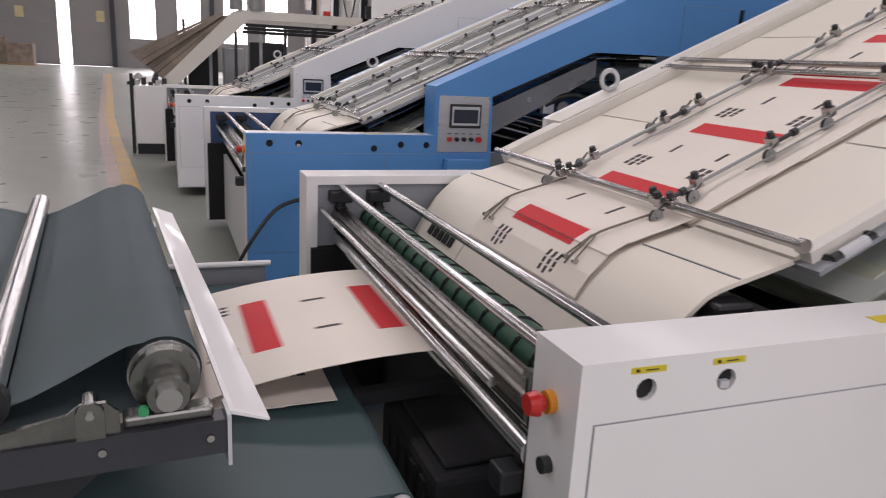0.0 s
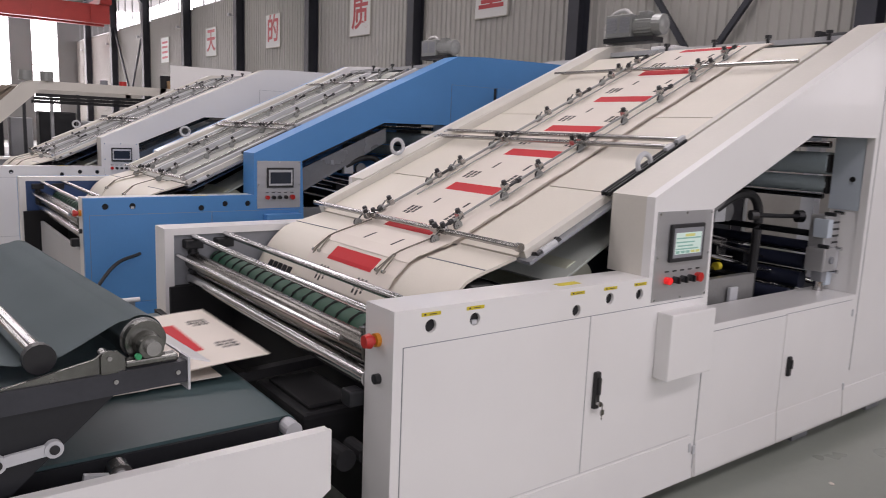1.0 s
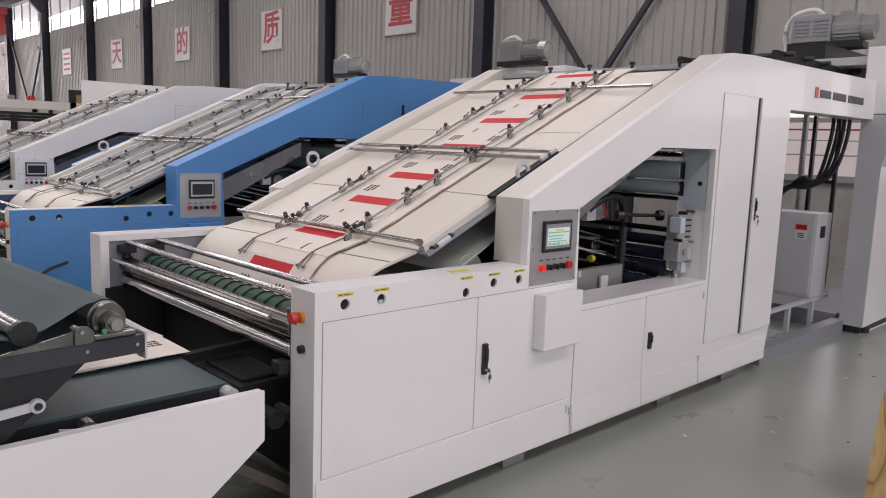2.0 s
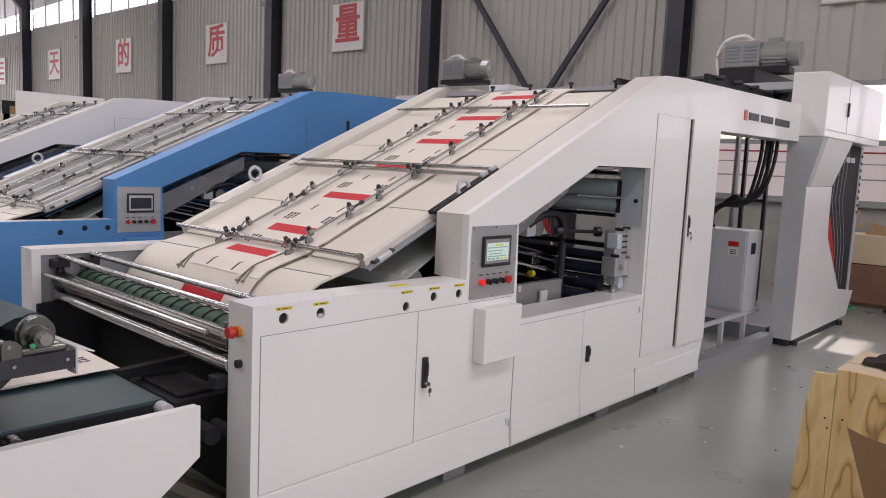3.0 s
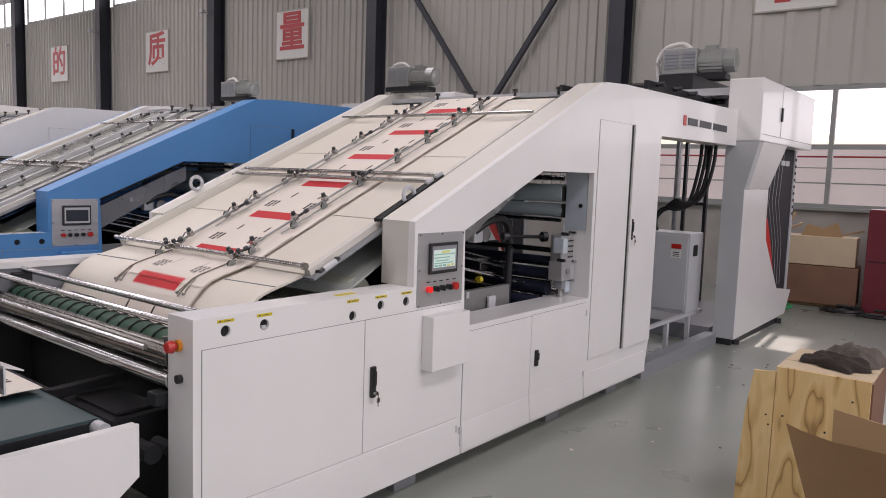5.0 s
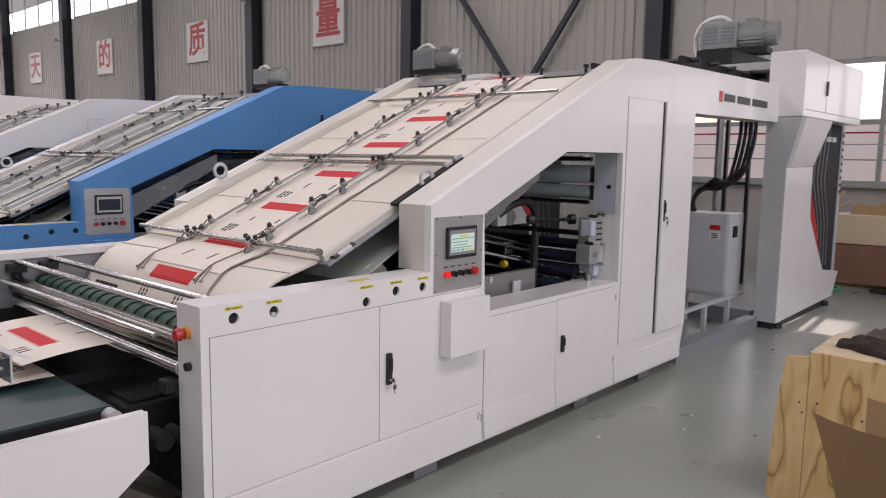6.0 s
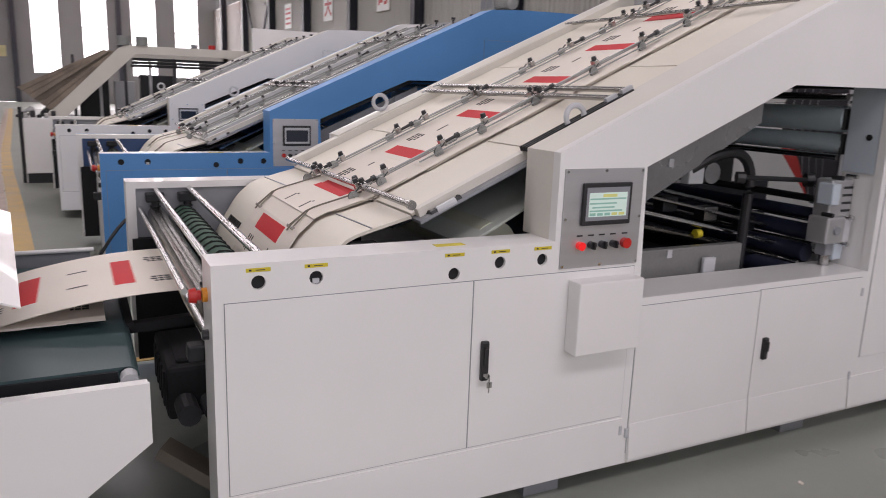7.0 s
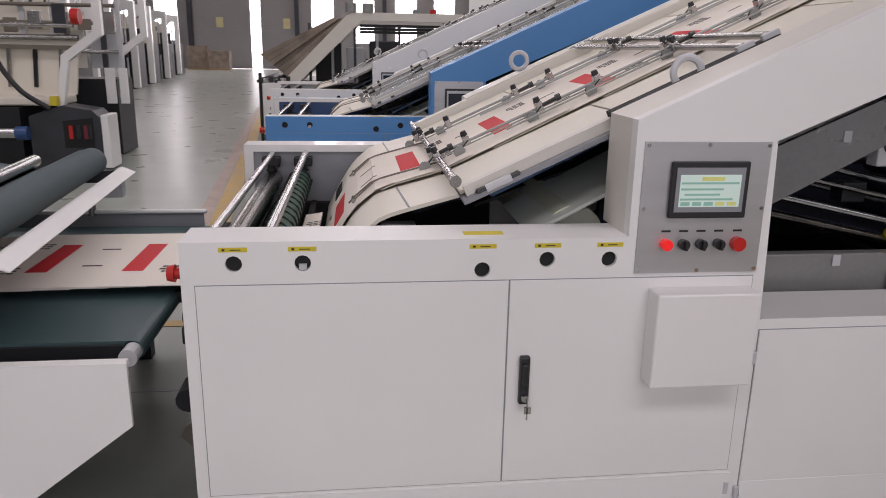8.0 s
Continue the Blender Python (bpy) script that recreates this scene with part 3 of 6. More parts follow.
def motor(parent, x, y, z, k=1.0):
    """A finned electric motor with a gear head, a fan cowl and a pale conduit."""
    m = Matrix.Translation((x, y, z)) @ pose(0, 0, 0, 0, 0, -84) @ Matrix.Diagonal((k, k, k, 1))
    def mm(name, bm, material, smooth=False):
        bmesh.ops.transform(bm, matrix=m, verts=bm.verts)
        return part(name, bm, material, parent, smooth=smooth)
    bm = bmesh.new()
    box(bm, -0.22, 0.02, -0.09, 0.09, -0.02, 0.16, 0.008)
    mm("gear_case", bm, PLASTICGREY)
    for i in range(2):
        bm = bmesh.new()
        for j in range(5):
            box(bm, -0.20 + 0.12 * i, -0.11 + 0.12 * i, -0.096, -0.088, 0.02 + 0.024 * j, 0.032 + 0.024 * j)
        box(bm, -0.202 + 0.12 * i, -0.108 + 0.12 * i, -0.091, -0.089, 0.015, 0.135)
        mm("grille", bm, MIDGREY)
    bm = bmesh.new()
    rod(bm, (0.02, 0, 0.07), (0.2, 0, 0.07), 0.075, 20)
    box(bm, 0.06, 0.14, -0.04, 0.04, 0.13, 0.18, 0.006)
    mm("motor_body", bm, PLASTICGREY)
    for i in range(18):
        a = 6.28319 * i / 18
        c, s = math.cos(a), math.sin(a)
        bm = bmesh.new()
        beam(bm, (0.03, 0.072 * c, 0.07 + 0.072 * s), (0.19, 0.072 * c, 0.07 + 0.072 * s), 0.006, 0.03)
        mm("fin", bm, PLASTICGREY)
    bm = bmesh.new()
    rod(bm, (0.2, 0, 0.07), (0.27, 0, 0.07), 0.085, 20, 0.08)
    rod(bm, (0.27, 0, 0.07), (0.285, 0, 0.07), 0.06, 16, 0.03)
    mm("fan_cowl", bm, PLASTICGREY)
    bm = bmesh.new()
    tube(bm, spline([(-0.05, 0.02, 0.17), (-0.12, 0.02, 0.21), (-0.24, 0.03, 0.18), (-0.29, 0.03, 0.08), (-0.27, 0.03, -0.06)], 6), 0.016, 8)
    mm("conduit", bm, HOSE, True)
    bm = bmesh.new()
    box(bm, -0.24, 0.22, -0.08, 0.08, -0.06, -0.02)
    mm("motor_plate", bm, DARK)


def laminator(label, coat, panelcoat, x, y, lit=True, far_x=-0.12):
    m = thing("laminating_machine", label, "laminating machine", pose(x, y, 0), "laminating machines")
    Y0, Y1, YF0, YF1 = 1.10, 1.28, 3.24, 3.42
    # near side body: one plate with the big opening in it
    outer = [(1.225, 0.10), (5.60, 0.10), (5.67, 0.39), (5.67, 2.13), (7.78, 2.15), (7.78, 2.52), (4.95, 2.475), (4.62, 2.455), (2.53, 1.49), (2.53, 1.143), (1.225, 1.143)]
    window = [(2.985, 0.865), (4.51, 0.865), (4.50, 1.79), (3.785, 1.785), (2.965, 1.43)]
    holes = [window]
    hx = [(1.374, 1.078), (1.567, 1.078), (2.089, 1.048), (2.284, 1.077), (2.475, 1.075)]
    for cx, cz in hx:
        holes.append([(cx + 0.024 * math.cos(a * 0.5236), cz + 0.024 * math.sin(a * 0.5236)) for a in range(12)])
    bm = bmesh.new()
    prism(bm, outer, Y0, Y0 + 0.045, holes)
    part("side_panel", bm, coat, m)
    # thickness behind the plate: top ledge, arm, pillar, end
    bm = bmesh.new()
    box(bm, 1.225, 2.53, Y0 + 0.045, Y1, 1.10, 1.143)
    box(bm, 1.225, 1.27, Y0 + 0.045, Y1, 0.10, 1.10)
    part("frame_box", bm, panelcoat, m)
    bm = bmesh.new()
    arm = [(2.53, 1.143), (2.53, 1.49), (4.62, 2.455), (4.95, 2.475), (7.78, 2.52), (7.78, 2.15), (5.67, 2.13), (4.52, 1.81), (3.78, 1.80), (2.95, 1.44), (2.95, 1.143)]
    prism(bm, arm, Y0 + 0.045, 1.335)
    # White machines: warm light on the arm is painted as ivory.
    part("arm", bm, IVORY if coat is WHITE else coat, m)
    bm = bmesh.new()
    box(bm, 4.515, 5.66, Y0 + 0.045, 1.32, 0.12, 2.12)
    box(bm, 2.98, 4.52, Y0 + 0.045, 1.36, 0.12, 0.862)
    part("cabinet_box", bm, coat, m)
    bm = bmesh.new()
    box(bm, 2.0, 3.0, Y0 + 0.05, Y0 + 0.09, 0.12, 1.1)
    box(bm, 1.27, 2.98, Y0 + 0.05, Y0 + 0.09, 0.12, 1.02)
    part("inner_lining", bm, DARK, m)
    for cx in (2.6, 4.2, 5.15):
        for cy in (Y0 + 0.08, 3.2):
            bm = bmesh.new()
            box(bm, cx - 0.09, cx + 0.09, cy, cy + 0.2, 0.0, 0.10)
            part("foot", bm, MIDGREY, m)
    # bright sill of the opening
    bm = bmesh.new()
    box(bm, 2.99, 4.5, Y0 + 0.002, 1.36, 0.862, 0.868)
    part("sill", bm, WHITE if coat is not BLUE else BLUE, m)
    # doors: slightly proud leaves with dark joints behind
    def leaf(x0, x1, z0, z1, proud=0.008):
        bm = bmesh.new()
        box(bm, x0, x1, Y0 - 0.0015, Y0 + 0.001, z0, z1)
        part("door_gap", bm, MIDGREY, m)
        bm = bmesh.new()
        box(bm, x0 + 0.0025, x1 - 0.0025, Y0 - proud, Y0 - 0.001, z0 + 0.0025, z1 - 0.0025, 0.001)
        return part("door", bm, coat, m)
    leaf(1.262, 2.172, 0.335, 1.017, 0.004)
    d2 = leaf(2.172, 2.942, 0.335, 1.017, 0.004)
    leaf(2.985, 3.725, 0.15, 0.835, 0.006)
    d4 = leaf(3.725, 4.475, 0.15, 0.84, 0.006)
    leaf(4.545, 5.085, 0.39, 2.182, 0.006)
    d6 = leaf(5.115, 5.635, 0.385, 2.185, 0.02)
    bm = bmesh.new()
    box(bm, 5.082, 5.118, Y0 - 0.004, Y0 + 0.002, 0.39, 2.18)
    part("door_gap", bm, DARK, m)
    def handle(px, pz, d, h=0.16, key=True):
        bm = bmesh.new()
        box(bm, px - 0.016, px + 0.016, Y0 - 0.024, Y0 - 0.003, pz - h / 2, pz + h / 2, 0.006)
        box(bm, px - 0.009, px + 0.009, Y0 - 0.034, Y0 - 0.02, pz - h * 0.1, pz + h * 0.36, 0.004)
        part("handle", bm, BLACK, d, "black flush lock handle")
        if key:
            bm = bmesh.new()
            rod(bm, (px, Y0 - 0.042, pz - h * 0.33), (px, Y0 - 0.02, pz - h * 0.33), 0.011, 10)
            box(bm, px + 0.004, px + 0.008, Y0 - 0.048, Y0 - 0.044, pz - h * 0.75, pz - h * 0.3)
            box(bm, px - 0.003, px + 0.018, Y0 - 0.048, Y0 - 0.044, pz - h * 0.62, pz - h * 0.48)
            part("key", bm, STEEL, d, "small steel key hanging in the lock")
    handle(2.228, 0.695, d2)
    handle(3.79, 0.542, d4, 0.11, False)
    handle(5.16, 1.355, d6, 0.17)
    for hx_, hz in ((4.478, 0.76), (4.478, 0.30), (2.978, 0.74), (2.978, 0.25), (2.94, 0.27), (2.94, 0.9)):
        bm = bmesh.new()
        box(bm, hx_ - 0.008, hx_ + 0.008, Y0 - 0.012, Y0 + 0.001, hz - 0.022, hz + 0.022, 0.003)
        part("hinge", bm, LIGHTGREY, m)
    # sloping skirt crease
    bm = bmesh.new()
    prism(bm, [(1.10, 0.10), (1.10, 0.325), (1.094, 0.325), (1.088, 0.11)], 1.235, 2.95, axis="x")
    part("skirt", bm, coat, m)
    for x0_, x1_ in ((2.989, 3.7215), (3.7285, 4.471), (4.482, 5.575)):
        bm = bmesh.new()
        prism(bm, [(1.099, 0.11), (1.099, 0.29), (1.0925, 0.29), (1.079, 0.125), (1.084, 0.11)], x0_, x1_, axis="x")
        part("skirt", bm, coat, m)
    # junction box on the second door
    bm = bmesh.new()
    box(bm, 2.605, 2.93, Y0 - 0.085, Y0 - 0.004, 0.682, 0.985, 0.006)
    part("junction_box", bm, coat, m)
    # control panel
    bm = bmesh.new()
    box(bm, 2.555, 2.945, Y0 - 0.006, Y0 + 0.004, 1.03, 1.428)
    cp = part("control_panel", bm, GREYPLATE if coat is BLUE or lit else coat, m, "brushed grey control panel" if coat is BLUE or lit else "white control panel")
    bm = bmesh.new()
    box(bm, 2.638, 2.878, Y0 - 0.022, Y0 - 0.007, 1.203, 1.372, 0.004)
    part("bezel", bm, BLACK, cp)
    bm = bmesh.new()
    box(bm, 2.652, 2.864, Y0 - 0.0228, Y0 - 0.0212, 1.222, 1.355)
    part("screen_border", bm, MIDGREY if lit else LIGHTGREY, cp)
    bm = bmesh.new()
    box(bm, 2.664, 2.852, Y0 - 0.0238, Y0 - 0.022, 1.238, 1.334)
    scr = part("screen", bm, SCREEN if lit else SCREENOFF, cp)
    if lit:
        bm = bmesh.new()
        for z, a, b in ((1.306, 2.668, 2.846), (1.288, 2.668, 2.80), (1.272, 2.68, 2.79), (1.258, 2.668, 2.83)):
            box(bm, a, b, Y0 - 0.0246, Y0 - 0.0239, z, z + 0.006)
        part("screen_line", bm, SCREENBAR, scr)
        bm = bmesh.new()
        box(bm, 2.73, 2.80, Y0 - 0.0246, Y0 - 0.0239, 1.316, 1.328)
        part("screen_mark", bm, SCREENYEL, scr)
        for k in range(5):
            bm = bmesh.new()
            box(bm, 2.670 + 0.036 * k, 2.698 + 0.036 * k, Y0 - 0.0246, Y0 - 0.0239, 1.242, 1.253)
            part("screen_key", bm, SCREENBAR if k < 3 else SCREENYEL, scr)
    for i, (bx, material, r) in enumerate(((2.642, REDLAMP if lit else RED, 0.017), (2.697, BLACK, 0.016), (2.752, BLACK, 0.016), (2.808, BLACK, 0.016), (2.868, RED, 0.022))):
        bm = bmesh.new()
        rod(bm, (bx, Y0 - 0.03, 1.122), (bx, Y0 - 0.006, 1.122), r, 14, r * 0.95)
        if material is BLACK:
            box(bm, bx - 0.004, bx + 0.004, Y0 - 0.042, Y0 - 0.028, 1.108, 1.136)
        part("button", bm, material, cp)
        bm = bmesh.new()
        box(bm, bx - 0.014, bx + 0.014, Y0 - 0.008, Y0 - 0.0055, 1.158, 1.164)
        part("legend", bm, BLACK, cp)
    for sx, sz in ((2.565, 1.418), (2.75, 1.42), (2.935, 1.418), (2.565, 1.23), (2.935, 1.23), (2.565, 1.04), (2.75, 1.038), (2.935, 1.04)):
        bm = bmesh.new()
        rod(bm, (sx, Y0 - 0.010, sz), (sx, Y0 - 0.005, sz), 0.006, 8)
        part("screw", bm, CHROME, cp)
    # yellow labels, black discs that paint the dark of the holes, one plug
    for cx, cz in hx:
        if lit:
            bm = bmesh.new()
            box(bm, cx - 0.04, cx + 0.04, Y0 - 0.0015, Y0 + 0.001, 1.114, 1.127)
            lab = part("yellow_label", bm, YELLOW, m)
            bm = bmesh.new()
            box(bm, cx - 0.03, cx - 0.022, Y0 - 0.0025, Y0, 1.1175, 1.1235)
            box(bm, cx - 0.008, cx + 0.022, Y0 - 0.0025, Y0, 1.119, 1.1215)
            part("label_bar", bm, BLACK, lab)
        bm = bmesh.new()
        rod(bm, (cx, Y0 + 0.012, cz), (cx, Y0 + 0.05, cz), 0.0235, 12)
        part("hole_back", bm, HOLE, m)
    bm = bmesh.new()
    box(bm, 1.556, 1.578, Y0 + 0.002, Y0 + 0.02, 1.058, 1.074)
    part("plug", bm, LIGHTGREY, m)
    bm = bmesh.new()
    box(bm, 2.04, 2.16, Y0 + 0.05, Y0 + 0.09, 1.143, 1.1445)
    part("yellow_label", bm, YELLOW, m)
    # stop button and knob on the end face
    bm = bmesh.new()
    rod(bm, (1.225, 1.195, 1.026), (1.209, 1.195, 1.026), 0.024, 16)
    part("button_collar", bm, ORANGE, m)
    bm = bmesh.new()
    rod(bm, (1.205, 1.195, 1.026), (1.19, 1.195, 1.026), 0.017, 14)
    rod(bm, (1.19, 1.195, 1.026), (1.168, 1.195, 1.026), 0.027, 16, 0.022)
    part("stop_button", bm, RED, m)
    bm = bmesh.new()
    rod(bm, (1.226, 1.185, 0.892), (1.205, 1.185, 0.892), 0.018, 12)
    part("switch", bm, BLACK, m)
    # far side frame
    fx = 1.225 + far_x
    bm = bmesh.new()
    prism(bm, [(fx, 0.10), (5.6, 0.10), (5.67, 0.4), (5.67, 2.13), (7.78, 2.15), (7.78, 2.52), (4.95, 2.475), (4.62, 2.455), (2.35, 1.41), (2.35, 1.143), (fx, 1.143)], YF1 - 0.04, YF1)
    part("far_panel", bm, coat, m)
    bm = bmesh.new()
    box(bm, fx, 2.35, YF0, YF1 - 0.04, 1.105, 1.143)
    box(bm, fx, fx + 0.05, YF0, YF1 - 0.04, 0.10, 1.105)
    part("far_ledge", bm, panelcoat, m)
    bm = bmesh.new()
    prism(bm, [(2.35, 1.143), (2.35, 1.41), (4.62, 2.455), (4.95, 2.475), (7.78, 2.52), (7.78, 2.15), (5.0, 2.13), (4.6, 2.25), (2.5, 1.143)], YF0, YF1 - 0.04)
    # Far arm takes the same painted warm tint.
    part("far_arm", bm, IVORY if coat is WHITE else panelcoat, m)
    bm = bmesh.new()
    box(bm, fx + 0.05, 2.5, YF0 + 0.02, YF0 + 0.05, 0.82, 1.105)
    part("inner_plate", bm, MIDGREY if coat is WHITE else DARKBLUE, m)
    # Lower part of the inner plate, its shade painted near-black.
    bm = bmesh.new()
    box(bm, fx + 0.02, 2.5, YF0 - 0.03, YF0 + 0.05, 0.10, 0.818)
    part("inner_shade_plate", bm, SHADEBLACK, m)
    for i in range(2):
        bm = bmesh.new()
        bx = fx + 0.15 + 0.175 * i
        box(bm, bx - 0.05, bx + 0.05, YF0 - 0.05, YF0 + 0.02, 1.03, 1.08, 0.006)
        part("spring_bracket", bm, DARK, m)
        bm = bmesh.new()
        rod(bm, (bx, YF0 - 0.02, 0.88), (bx, YF0 - 0.02, 1.06), 0.022, 10)
        for k in range(6):
            rod(bm, (bx, YF0 - 0.02, 0.90 + 0.02 * k), (bx, YF0 - 0.02, 0.908 + 0.02 * k), 0.03, 10)
        part("spring", bm, DARK, m)
    # lifting eyes
    if lit:
        bm = bmesh.new()
        ring(bm, (2.79, 1.38, 1.618), 0.047, 0.013, 0.011)
        part("lifting_eye", bm, LIGHTGREY, m, smooth=True)
    bm = bmesh.new()
    ring(bm, (2.665, 3.33, 1.618), 0.047, 0.013, 0.011)
    part("lifting_eye", bm, LIGHTGREY, m, smooth=True)
    # rollers at the delivery end
    def roller(name, px, pz, r, material, smooth=True, y0=1.285, y1=3.235, seg=20):
        bm = bmesh.new()
        rod(bm, (px, y0, pz), (px, y1, pz), r, seg)
        return part(name, bm, material, m, smooth=smooth)
    roller("cross_rod", 1.445, 1.10, 0.017, CHROME)
    roller("cross_rod", 1.262, 1.095, 0.015, CHROME)
    roller("press_roller", 1.262, 0.955, 0.05, OILROLL)
    roller("press_roller", 1.25, 0.86, 0.036, CHROME)
    roller("guard_bar", 1.175, 0.995, 0.012, CHROME, y0=1.37)
    g = roller("green_roller", 1.41, 0.945, 0.062, GREEN)
    bm = bmesh.new()
    yy = 1.36
    while yy < 3.2:
        ring_pts = [(1.41 + 0.063 * math.cos(a * 0.6283), yy + 0.012 * a, 0.945 + 0.063 * math.sin(a * 0.6283)) for a in range(11)]
        tube(bm, ring_pts, 0.008, 5)
        yy += 0.105
    part("roller_groove", bm, HOLE, g)
    for k in range(3):
        bm = bmesh.new()
        bx = 1.20 + 0.07 * k
        box(bm, bx - 0.03, bx + 0.03, 1.285, 1.35, 0.76 + 0.08 * k, 0.82 + 0.08 * k, 0.008)
        part("bearing_block", bm, STEEL if k % 2 else DARK, m)
    bm = bmesh.new()
    rod(bm, (1.235, 1.31, 0.98), (1.235, 1.31, 1.03), 0.009, 8)
    rod(bm, (1.235, 1.31, 1.03), (1.235, 1.31, 1.042), 0.016, 10)
    part("adjusting_screw", bm, DARKSTEEL, m)
    # inner works under the rollers, near-black for the shade; the cover is added
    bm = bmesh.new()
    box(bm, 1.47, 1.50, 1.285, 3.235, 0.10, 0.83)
    part("inner_cover", bm, SHADEBLACK, m)
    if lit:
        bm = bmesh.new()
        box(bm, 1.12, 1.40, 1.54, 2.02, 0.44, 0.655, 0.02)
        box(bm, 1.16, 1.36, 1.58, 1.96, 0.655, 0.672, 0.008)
        db = part("drive_box", bm, SHADEBLACK, m)
        for k in range(5):
            bm = bmesh.new()
            box(bm, 1.112, 1.121, 1.60 + 0.08 * k, 1.64 + 0.08 * k, 0.48, 0.62, 0.003)
            part("rib", bm, SHADEBLACK, db)
        bm = bmesh.new()
        beam(bm, (1.10, 1.62, 0.30), (1.36, 1.48, 0.13), 0.10, 0.05)
        part("support_bar", bm, TAUPE, m)
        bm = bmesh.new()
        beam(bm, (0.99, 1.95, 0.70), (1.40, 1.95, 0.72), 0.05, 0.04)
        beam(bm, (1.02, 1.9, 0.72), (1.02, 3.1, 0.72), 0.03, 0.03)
        part("cross_arm", bm, SHADEBLACK, m)
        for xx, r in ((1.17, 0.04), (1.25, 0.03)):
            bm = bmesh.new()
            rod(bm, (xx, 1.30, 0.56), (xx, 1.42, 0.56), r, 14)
            part("pulley", bm, SHADEBLACK, m)
    else:
        bm = bmesh.new()
        box(bm, 1.235, 1.262, 1.285, 3.235, 0.12, 0.72)
        part("end_panel", bm, LIGHTGREY, m)
    # sheet deck with cream cover plates and joints
    deckm = PAPER if coat is WHITE else CREAM
    bm = bmesh.new()
    s0, s1 = -0.02, 2.66
    p0, p1 = on_deck(0.0, 0, -0.022), on_deck(s1, 0, -0.022)
    beam(bm, (p0[0], 2.26, p0[2]), (p1[0], 2.26, p1[2]), 1.80, 0.014)
    part("deck_plate", bm, MIDGREY, m)
    for (ya, yb), joints in (((1.44, 1.835), (0.0, 0.62, 1.52, 2.66)), ((2.70, 3.22), (0.0, 0.55, 1.55, 2.66))):
        for a, b in zip(joints, joints[1:]):
            bm = bmesh.new()
            pa, pb = on_deck(a + 0.005, 0, -0.004), on_deck(b - 0.005, 0, -0.004)
            beam(bm, (pa[0], (ya + yb) / 2, pa[2]), (pb[0], (ya + yb) / 2, pb[2]), yb - ya, 0.012)
            part("cover_plate", bm, CREAM if coat is WHITE and lit else GREYDECK, m)
    bm = bmesh.new()
    pa, pb = on_deck(0.0, 0, -0.012), on_deck(2.66, 0, -0.012)
    beam(bm, (pa[0], 2.268, pa[2]), (pb[0], 2.268, pb[2]), 0.855, 0.008)
    part("centre_plate", bm, PAPER if lit else GREYDECK, m)
    if not lit:
        for yr, wr in ((1.52, 0.05), (1.66, 0.03), (2.12, 0.05), (2.42, 0.05), (2.86, 0.03), (3.02, 0.05)):
            bm = bmesh.new()
            pa, pb = on_deck(0.05, yr, 0.02), on_deck(2.6, yr, 0.02)
            beam(bm, pa, pb, wr, 0.035)
            part("long_rail", bm, STEEL if wr < 0.04 else LIGHTGREY, m)
    # curved apron below the deck: side aprons cream
    def apron(ya, yb, lift, material, name):
        bm = bmesh.new()
        rows = []
        for q in [curve_at(u)[0] for u in [0.0 - 0.04 * i for i in range(18)]]:
            rows.append([bm.verts.new((q[0] + dx, yv, q[1] + lift + dz)) for yv, dx, dz in ((ya, 0, 0), (yb, 0, 0), (yb, 0.006, -0.012), (ya, 0.006, -0.012))])
        for a, b in zip(rows, rows[1:]):
            for k in range(4):
                bm.faces.new((a[k], a[(k + 1) % 4], b[(k + 1) % 4], b[k]))
        bm.faces.new(rows[0])
        bm.faces.new(rows[-1][::-1])
        part(name, bm, material, m, smooth=True)
    apron(1.44, 1.838, -0.004, CREAM, "apron")
    apron(2.697, 3.21, -0.004, CREAM, "apron")
    apron(1.845, 2.69, -0.014, PAPER if coat is WHITE else CREAM, "apron")
    for ya, yb in ((1.445, 1.836), (2.70, 3.205)):
        q = curve_at(-0.17)[0]
        bm = bmesh.new()
        beam(bm, (q[0], ya, q[1] - 0.003), (q[0] - 0.02, yb, q[1] - 0.008), 0.006, 0.004)
        part("apron_seam", bm, MIDGREY, m)
    for k in range(5):
        yb = 2.80 + 0.06 * k
        qa, qb = curve_at(-0.50)[0], curve_at(-0.56)[0]
        bm = bmesh.new()
        beam(bm, (qa[0] - 0.002, yb, qa[1]), (qb[0] - 0.002, yb, qb[1]), 0.042, 0.006)
        part("slot", bm, HOLE, m)
    # side rails of the deck
    for ya, yb, h in ((1.40, 1.44, 0.02), (3.22, 3.30, 0.045)):
        bm = bmesh.new()
        pa, pb = on_deck(0.02, 0, h / 2 - 0.02), on_deck(2.6, 0, h / 2 - 0.02)
        beam(bm, (pa[0], (ya + yb) / 2, pa[2]), (pb[0], (ya + yb) / 2, pb[2]), yb - ya, h + 0.04)
        part("side_rail", bm, IVORY, m)
    bm = bmesh.new()
    pa, pb = on_deck(0.55, 0, 0.035), on_deck(1.15, 0, 0.035)
    for k in range(3):
        beam(bm, (pa[0], 1.37 + 0.02 * k, pa[2]), (pb[0], 1.37 + 0.02 * k, pb[2]), 0.01, 0.02)
    part("slide_rail", bm, DARK, m)
    bm = bmesh.new()
    tube(bm, [on_deck(0.06, 1.405, -0.02), on_deck(0.06, 1.375, -0.015), on_deck(0.20, 1.375, -0.015), on_deck(0.20, 1.405, -0.02)], 0.015, 8)
    part("pull_handle", bm, BLACK, m)
    bm = bmesh.new()
    pa, pb = on_deck(0.085, 1.373, -0.014), on_deck(0.175, 1.373, -0.014)
    rod(bm, pa, pb, 0.0165, 10)
